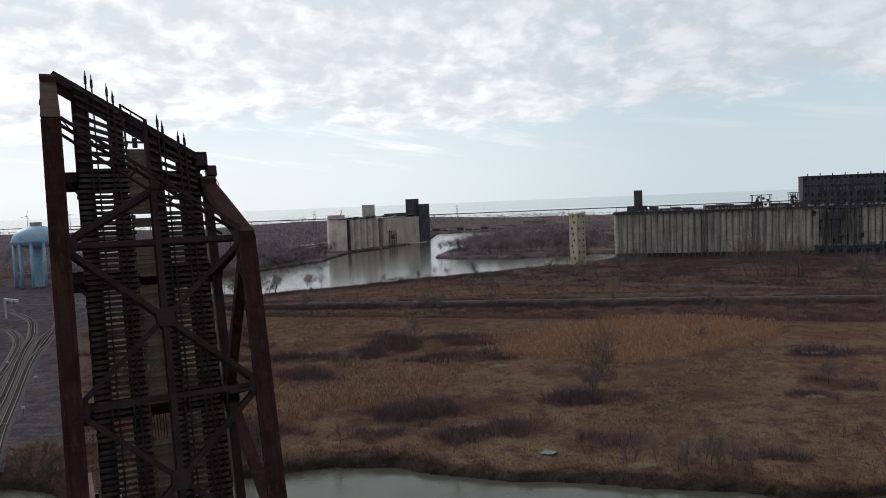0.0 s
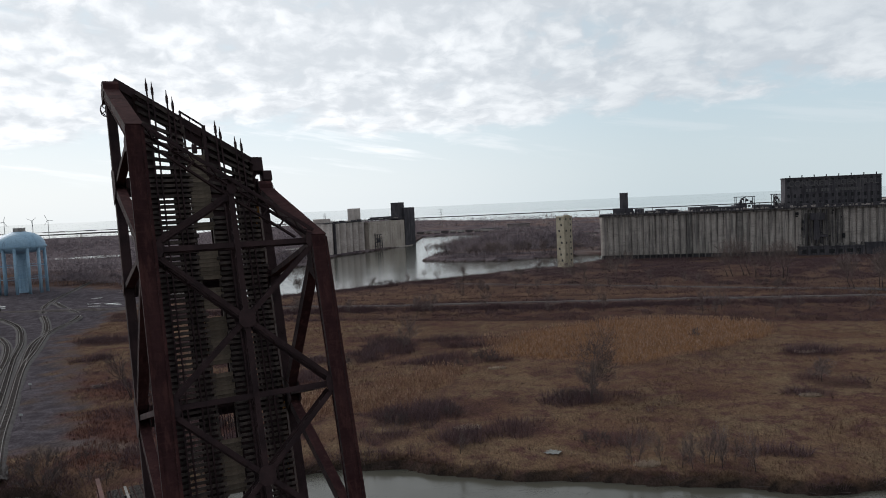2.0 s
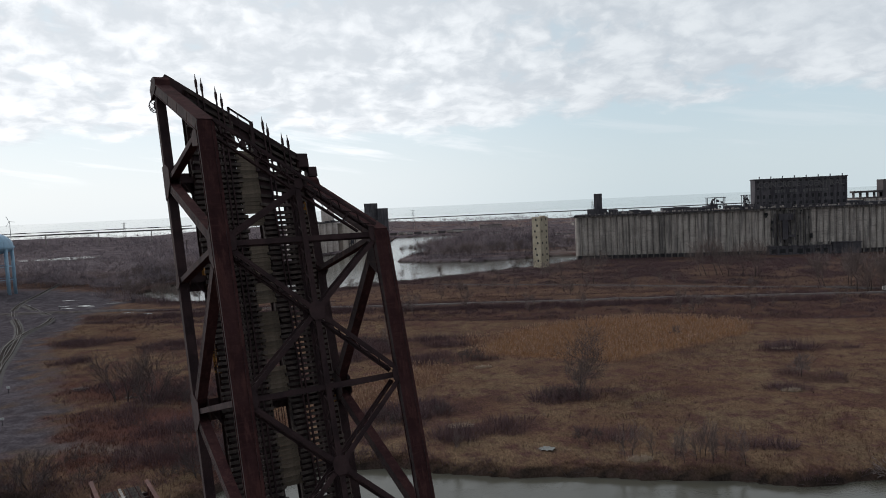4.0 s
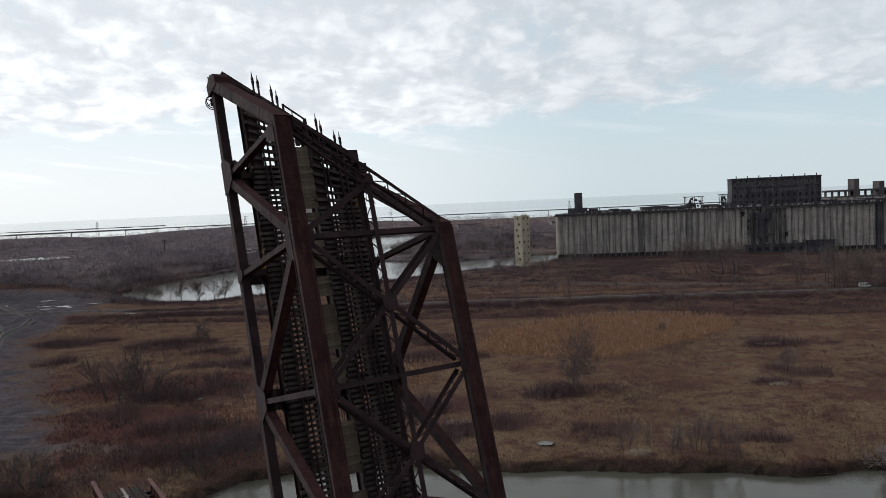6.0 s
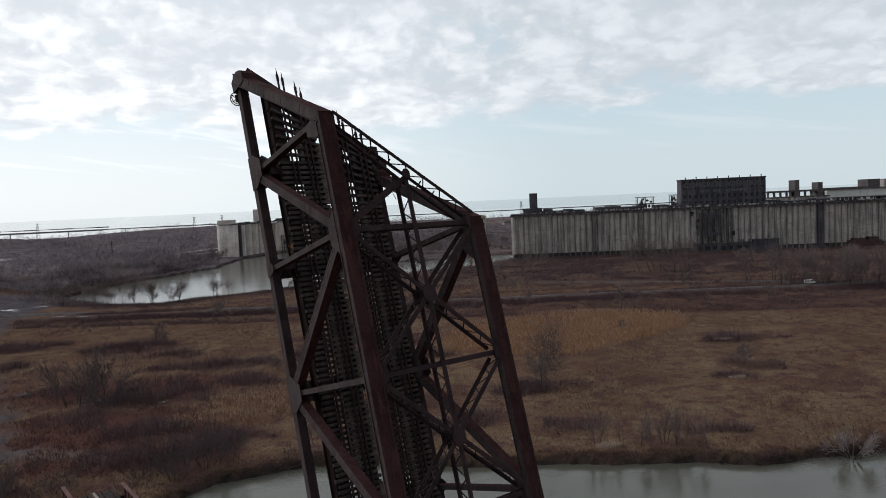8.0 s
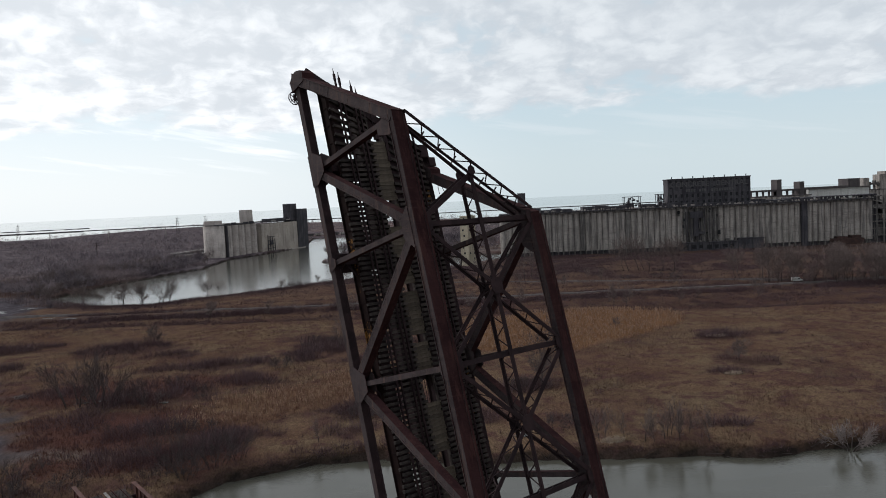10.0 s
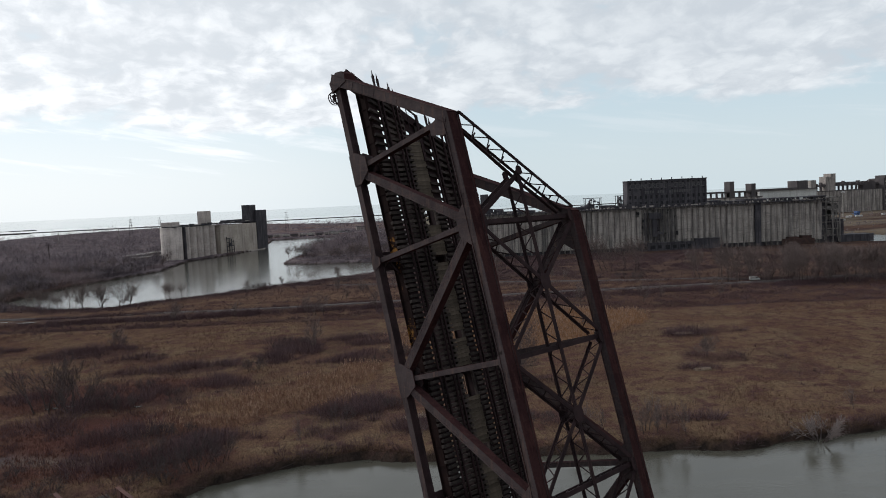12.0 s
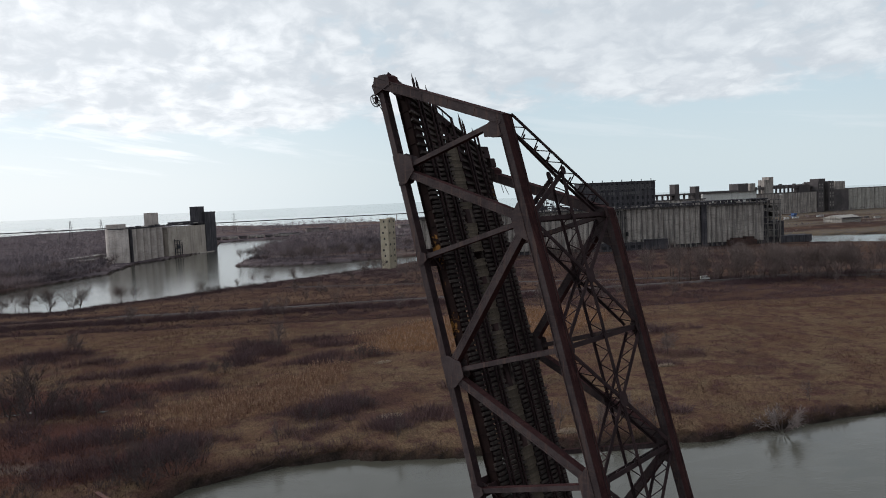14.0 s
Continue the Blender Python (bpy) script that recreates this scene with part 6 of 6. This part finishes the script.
span = thing("girder_span", Matrix.Identity(4), "rusted through-girder bridge span with dark timber deck", "bridge")
PALE_BOARD = material("bleached_plank", (0.17, 0.16, 0.15), (0.30, 0.28, 0.26), 1.2, 0.9, 0.0, 0.3, 7.0)
RUST = material("bright_rust", (0.070, 0.028, 0.023), (0.105, 0.043, 0.034), 0.6, 0.8, 0, 0.2, 8.0)
MID = 2.55
for c, far in ((-2.0, 116.7), (7.1, 110.7)):
    s = Shape().beam(along(52, c, 5.7), along(far, c, 5.7), 0.08, 2.6, cross_dir)
    s.beam(along(52, c, 7.0), along(far, c, 7.0), 0.75, 0.07, cross_dir)
    s.beam(along(52, c, 4.4), along(far, c, 4.4), 0.75, 0.07, cross_dir)
    for k in range(24 if c > 0 else 27):
        s.beam(along(53 + k * 2.4, c, 4.5), along(53 + k * 2.4, c, 6.9), 0.5, 0.08, cross_dir)
    part("girder", s, RUST, span)
for k in range(24):
    part("floor_beam", Shape().beam(along(53 + k * 2.45, -1.9, 4.7), along(53 + k * 2.45, 7.0, 4.7), 0.3, 0.7, track_dir), STEEL_DARK, span)
sleeper = Shape().box((-1.4, -0.13, -0.12), (1.4, 0.13, 0.12)).mesh("tie", TIE)
for c in (MID - 2.0, MID + 2.0):
    for k in range(120):
        ob = new("tie", sleeper)
        ob.parent = span
        p = along(53.3 + k * 0.5, c, 5.25)
        ob.matrix_basis = pose(p.x, p.y, p.z, 0, 0, turn)
    for d in (-0.75, 0.75):
        part("rail", Shape().beam(along(52.5, c + d, 5.45), along(114, c + d, 5.45), 0.12, 0.16, cross_dir), STEEL, span)
part("walkway_plank", Shape().beam(along(53, MID, 5.42), along(113.5, MID, 5.42), 0.5, 0.06, cross_dir), PALE_BOARD, span)
rest = thing("bridge_pier", pose(*along(55, MID), 0, 0, turn), "concrete rest pier standing in the river", "pier", kind="structure")
part("pier_shaft", Shape().box((-7, -2, -4), (7, 2.5, 4.35)), SOOTY, rest, bevel=0.15)
abut = thing("abutment", pose(*along(115, MID), 0, 0, turn), "concrete bridge abutment in the far bank", "abutment", kind="structure")
part("abutment_wall", Shape().box((-5, -1.0, -3), (5, 2, 2.6)), SOOTY, abut, bevel=0.15)

# puddles
for x, y, a, b in ((12.2, 155.5, 1.8, 1.4), (-103, 221.5, 2.2, 0.9), (-98, 222, 1.6, 0.8), (-79, 214.5, 1.4, 0.8), (-240, 473, 3.6, 1.3), (-226, 467, 4, 1.3), (-181, 420, 3.5, 1.2), (-166, 408, 4, 1.2), (-118, 398, 3, 1.2), (84, 191, 0.9, 0.6), (-253, 504, 4.5, 1.6), (-228, 471, 5, 1.8), (-211, 475, 4.2, 1.5), (-233, 459, 4.0, 1.3), (-220, 461, 2.6, 1.0), (-522, 1062, 52, 34)):
    zz = float(height(x, y)) + 0.22
    s = Shape()
    n = 18
    rr = [1 + 0.25 * math.sin(3 * k + x) + 0.12 * math.cos(5 * k) for k in range(n)]
    s.add([(x + a * rr[k] * math.cos(2 * math.pi * k / n), y + b * rr[k] * math.sin(2 * math.pi * k / n), zz) for k in range(n)], [tuple(range(n))])
    tagged(part("puddle", s, WATER), "small shallow puddle lying in the grass", "puddle", kind="structure")


# ---- the far distance ----
# Dark wall of the far distance, lightened in colour to stand for haze.
FARWALL = material("weathered_dark_wall", (0.075, 0.066, 0.069), (0.115, 0.101, 0.100), 0.05, 0.9, 0.0, 0.2, 10.0, (0.060, 0.052, 0.054), True, coords="World")
via = thing("viaduct", pose(0, 1500, 0, 0, 0, -1.5), "long thin elevated highway on slender piers", "viaduct")
part("deck", Shape().box((-780, -5, 29.2), (900, 5, 30.9)), FARWALL, via)
for k in range(16):
    part("viaduct_pier", Shape().box((-770 + k * 108, -2, -1), (-769.5 + k * 108, 2, 29.2)), CONCRETE, via)
for x, y in ((-350, 1700), (-16, 1700), (-312, 1850), (420, 1750), (-700, 1750)):
    p = thing("power_pylon", pose(x, y, 2), "grey lattice power pylon far across the flat", "pylon", "power pylons")
    s = Shape()
    for sx in (-1, 1):
        for sy in (-1, 1):
            s.beam((sx * 4, sy * 4, 0), (sx * 0.8, sy * 0.8, 44), 0.4, 0.4)
    for k in range(6):
        w = 4 - 3.2 * k / 6
        s.beam((-w, -w, k * 6.5), (w, -w, k * 6.5 + 6.5), 0.22, 0.22)
        s.beam((w, -w, k * 6.5), (-w, -w, k * 6.5 + 6.5), 0.22, 0.22)
    part("lattice", s, FARWALL, p)
    for z in (30, 36, 42):
        part("cross_arm", Shape().beam((-5.5, 0, z), (5.5, 0, z), 0.3, 0.3), FARWALL, p)
for k, (x, y) in enumerate(((-1823, 3000), (-1706, 3000), (-1641, 3000))):
    wm = thing("wind_turbine", pose(x, y, 0), "white three-bladed wind turbine by the lake", "wind turbine", "wind turbines")
    part("mast", Shape().tube((0, 0, 0), (0, 0, 62), 1.6, 0.9, 10), PALE, wm)
    part("nacelle", Shape().box((-1.3, -4, 61), (1.3, 4, 63.5)), PALE, wm)
    for j in range(3):
        q = math.radians(20 + 120 * j + 37 * k)
        part("blade", Shape().beam((0, -4.5, 62.2), (24 * math.sin(q), -4.5, 62.2 + 24 * math.cos(q)), 1.5, 0.5, (math.cos(q), 0, -math.sin(q))), PALE, wm)
bw_s = Shape()
for k in range(24):
    bw_s.box((-2240 + k * 50, 3400, 4), (-2190 + k * 50, 3410, 7.0 + 0.6 * (k % 3)))
bw_s.box((-1800, 3050, 0), (-960, 3056, 2.4))
tagged(new("breakwater", bw_s.mesh("breakwater", FARWALL)), "long low dark breakwater out in the lake", "breakwater", kind="structure")


def block(name, label, category, x0, x1, y, z0, z1, mat, deep=25, bins=0):
    ob = thing(name, pose(x0, y, 3), label, category)
    part("wall", Shape().box((0, 0, -1), (x1 - x0, deep, z1)), mat, ob)
    if bins:
        w = (x1 - x0) / bins
        me = Shape().lathe((0, 0), [(w / 2, -1), (w / 2, z1)], 8, math.pi, math.pi).mesh("bin", mat, True)
        for k in range(bins):
            b = new("bin", me)
            b.parent = ob
            b.matrix_basis = pose((k + 0.5) * w, 0.05, 0) @ Matrix.Diagonal((1, 0.7, 1, 1))
    part("roof_edge", Shape().box((-0.5, -2.5, z1), (x1 - x0 + 0.5, deep, z1 + 1.2)), FARWALL, ob)
    return ob


WHITEWALL = material("white_render", (0.55, 0.55, 0.53), (0.62, 0.62, 0.60), 0.05, 0.85, 0, 0.1, 10.0, (0.42, 0.41, 0.39), True, coords="World")
o = block("grain_elevator", "distant grey grain elevator with a dark head tower", "grain elevator", 838, 998, 1070, 3, 36.5, CONCRETE, 40, 22)
part("head_tower", Shape().box((160, -4, -1), (173, 30, 55)).box((184, -4, -1), (196, 30, 55)), FARWALL, o)
part("head_tower", Shape().box((172, 6, -1), (186, 28, 60)), FARWALL, o)
for k in range(9):
    for xk in (163, 169, 187, 193):
        part("window_opening", Shape().box((xk, -4.1, 4 + k * 5.5), (xk + 1.8, -3.7, 6.6 + k * 5.5)), CONCRETE_PALE if k % 3 else DARK, o)
part("side_block", Shape().box((198, 2, -1), (236, 30, 39)), FARWALL, o)
for x0, x1, zt in ((20, 33, 57), (52, 71, 62), (62, 74, 67)):
    part("roof_house", Shape().box((x0, 6 + 0.2 * (zt - 57), 36), (x1 - 0.03 * zt, 22 + 0.3 * (zt - 57), zt)), CONCRETE, o)
clutter = random.Random(31)
for k in range(16):
    a = 36 + k * 7.6
    part("roof_vent", Shape().box((a, 9, 48), (a + clutter.uniform(1.5, 5), 15, 49 + clutter.uniform(0.5, 4.5))), FARWALL, o)
part("roof_gallery", Shape().box((72, 18, 48), (160, 24, 51.5)), FARWALL, o)
part("roof_gallery", Shape().box((34, 8, 45), (160, 16, 48)).box((128, 6, 36), (152, 20, 50)), FARWALL, o)
for k in range(14):
    part("gallery_leg", Shape().box((36 + k * 9, 10, 37.5), (37 + k * 9, 14, 45)), FARWALL, o)
part("roof_house", Shape().box((210, 6, 39), (232, 26, 54)), CONCRETE, o)
o = block("grain_elevator", "pale distant silo block beside the river", "grain elevator", 1075, 1200, 1085, 3, 39, CONCRETE_PALE, 40, 12)
o = block("storage_building", "white flat-roofed storage building behind the elevator", "building", 629, 722, 900, 3, 44.5, WHITEWALL, 30, 0)
part("roof_house", Shape().box((64, 4, 44), (82, 24, 57)), FARWALL, o)
part("roof_gallery", Shape().box((0, 3, 45.7), (64, 12, 47.5)), FARWALL, o)
o = block("grain_elevator", "low grey silo row with a roof tower", "grain elevator", 540, 624, 890, 3, 37, CONCRETE, 30, 10)
part("roof_house", Shape().box((38, 5, 36), (45, 18, 60)), FARWALL, o)
part("roof_house", Shape().box((72, 5, 36), (79, 18, 56)), FARWALL, o)
part("roof_gallery", Shape().box((0, 6, 44), (84, 14, 46.5)), FARWALL, o)
for k in range(10):
    part("gallery_leg", Shape().box((2 + k * 9, 8, 36), (3 + k * 9, 12, 44)), FARWALL, o)
o = block("shed", "pale low shed with a shallow roof", "shed", 733, 765, 755, 3, 5, CONCRETE_PALE, 30, 0)
part("roof", Shape().add([(-2, -2, 5), (34, -2, 5), (34, 32, 5), (-2, 32, 5), (-2, 15, 9), (34, 15, 9)], [(0, 1, 5, 4), (2, 3, 4, 5), (0, 4, 3), (1, 2, 5)]), CONCRETE_PALE, o)
for k, (x, y, w, h) in enumerate(((470, 1250, 50, 5), (560, 1300, 40, 5), (300, 1420, 40, 5), (380, 1350, 34, 5), (120, 1480, 45, 6), (760, 640, 40, 5))):
    block("warehouse", "low pale warehouse on the flat far shore", "building", x, x + w, y, 3, h, CONCRETE_PALE if k % 2 else CONCRETE, 20, 0)

bl = thing("loading_hopper", pose(812, 925, 3), "small blue steel loading hopper on the far flat", "hopper")
BLUE = material("blue_paint", (0.06, 0.11, 0.24), (0.08, 0.14, 0.29), 0.3, 0.6)
part("hopper", Shape().box((1, 0, 4), (7, 6, 7)), BLUE, bl)
for x in (1.5, 6.5):
    part("leg", Shape().box((x - 0.4, 1, -0.5), (x + 0.4, 5, 5.5)), BLUE, bl)
part("crossbar", Shape().box((-4, 2, 3.6), (7, 4, 4.2)), BLUE, bl)
lm = thing("light_mast", pose(793, 930, 3), "tall slender floodlight mast", "light mast")
part("mast", Shape().tube((0, 0, -0.5), (0, 0, 37), 0.7, 0.4, 8), CONCRETE_PALE, lm)
for k in range(3):
    part("floodlight", Shape().box((-3 + k * 2.4, -0.6, 36 + (k % 2)), (-1.6 + k * 2.4, 0.6, 37.6 + (k % 2))), PALE, lm)
park = random.Random(5)
for k in range(14):
    x, y = park.uniform(640, 860), park.uniform(800, 940)
    c = thing("container", pose(x, y, float(height(x, y)), 0, 0, park.uniform(-20, 20)), "small pale storage container on the far flat", "container", "far containers")
    part("box", Shape().box((0, 0, -0.2), (park.uniform(5, 11), 2.6, park.uniform(1.8, 3.0))), (WHITEWALL, CONCRETE_PALE, FARWALL)[k % 3], c, bevel=0.05)

# ---- small things in the marsh and along the road ----
BLEACHED = foliage("bleached_grass", (0.30, 0.245, 0.175), (0.46, 0.39, 0.30))
spots = np.random.default_rng(44)
for cx, cy, rx, ry, n in ((85.8, 190.3, 2.6, 1.2, 190), (110.3, 241.3, 4.0, 1.3, 220), (30.1, 146.5, 2.4, 1.4, 150), (-5.9, 175.3, 3.2, 1.6, 170), (6.0, 238.0, 3.0, 1.2, 120)):
    q, f = spots.uniform(0, 6.28, n), np.sqrt(spots.random(n))
    x, y = cx + rx * f * np.cos(q), cy + ry * f * np.sin(q)
    verts = stems(spots, x, y, height(x, y), 5, np.full(n, 1.0), np.full(n, 0.8), np.full(n, 0.06))
    stuff("grass_clump", verts, BLEACHED, "bleached pale clump of flattened dead grass", "grass")
pile_r = random.Random(6)
pile = thing("brush_pile", pose(-125.5, 235.5, float(height(-125.5, 235.5))), "heap of pale dead branches beside the yard", "brush pile")
for k in range(26):
    a, ln = pile_r.uniform(0, 6.28), pile_r.uniform(2.0, 4.5)
    p = Vector((pile_r.uniform(-1.6, 1.6), pile_r.uniform(-1.2, 1.2), pile_r.uniform(-0.1, 0.9)))
    d = Vector((math.cos(a), math.sin(a), pile_r.uniform(-0.12, 0.35))) * ln / 2
    part("branch", Shape().tube(p - d, p + d, 0.10, 0.04, 5), DEADWOOD, pile)
pole = thing("utility_pole", pose(-272, 830, 2.6), "tall dark wooden utility pole above the woods", "pole")
part("shaft", Shape().tube((0, 0, -0.5), (0, 0, 27), 0.55, 0.4, 8), BARK, pole)
for z in (23.5, 26):
    part("cross_arm", Shape().beam((-3, 0, z), (3, 0, z), 0.35, 0.35), BARK, pole)


def van(x, y, rz):
    zz = float(height(x, y)) + 0.45
    ob = thing("van", pose(x, y, zz, 0, 0, rz), "white panel van parked on the gravel road", "van")
    prof = [(-2.6, 0.45), (2.5, 0.45), (2.6, 1.15), (1.75, 1.35), (1.05, 2.35), (-2.5, 2.4), (-2.65, 2.2)]
    n = len(prof)
    c = [(px, -0.95, pz) for px, pz in prof] + [(px, 0.95, pz) for px, pz in prof]
    f = [tuple(range(n)), tuple(range(2 * n - 1, n - 1, -1))] + [(k, k + n, (k + 1) % n + n, (k + 1) % n) for k in range(n)]
    part("body", Shape().add(c, f), WHITEWALL, ob, bevel=0.08)
    part("windscreen", Shape().beam((1.72, 0, 1.42), (1.12, 0, 2.26), 1.6, 0.05, (0, 1, 0)), DARK, ob)
    for sy in (-0.96, 0.96):
        part("side_window", Shape().box((0.1, sy - 0.02, 1.45), (1.2, sy + 0.02, 2.1)), DARK, ob)
        for wx in (-1.7, 1.7):
            part("wheel", Shape().tube((wx, sy * 0.8, 0.36), (wx, sy * 1.02, 0.36), 0.36, 0.36, 14), DARK, ob)
    return ob


van(221, 351.5, -10)
for x0, y0, w, h in ((92, 1234, 42, 1.4), (198, 1080, 30, 1.3), (140, 1330, 36, 1.6), (240, 1190, 26, 1.3), (60, 1420, 40, 1.6)):
    block("shed", "long low white shed on the far flat", "shed", x0, x0 + w, y0, 3, h, WHITEWALL, 10, 0)
far_train = thing("freight_train", pose(-120, 1345, 3, 0, 0, -4), "row of pale and dark railway wagons on the far shore", "train")
for k in range(13):
    part("wagon", Shape().box((k * 15, 0, 0.9), (k * 15 + 13.6, 3, 4.4 + 0.5 * (k % 2))), (CONCRETE_PALE, FARWALL, CONCRETE)[k % 3], far_train, bevel=0.1)
    part("bogie", Shape().box((k * 15 + 1.5, 0.4, -0.2), (k * 15 + 12, 2.6, 0.9)), DARK, far_train)
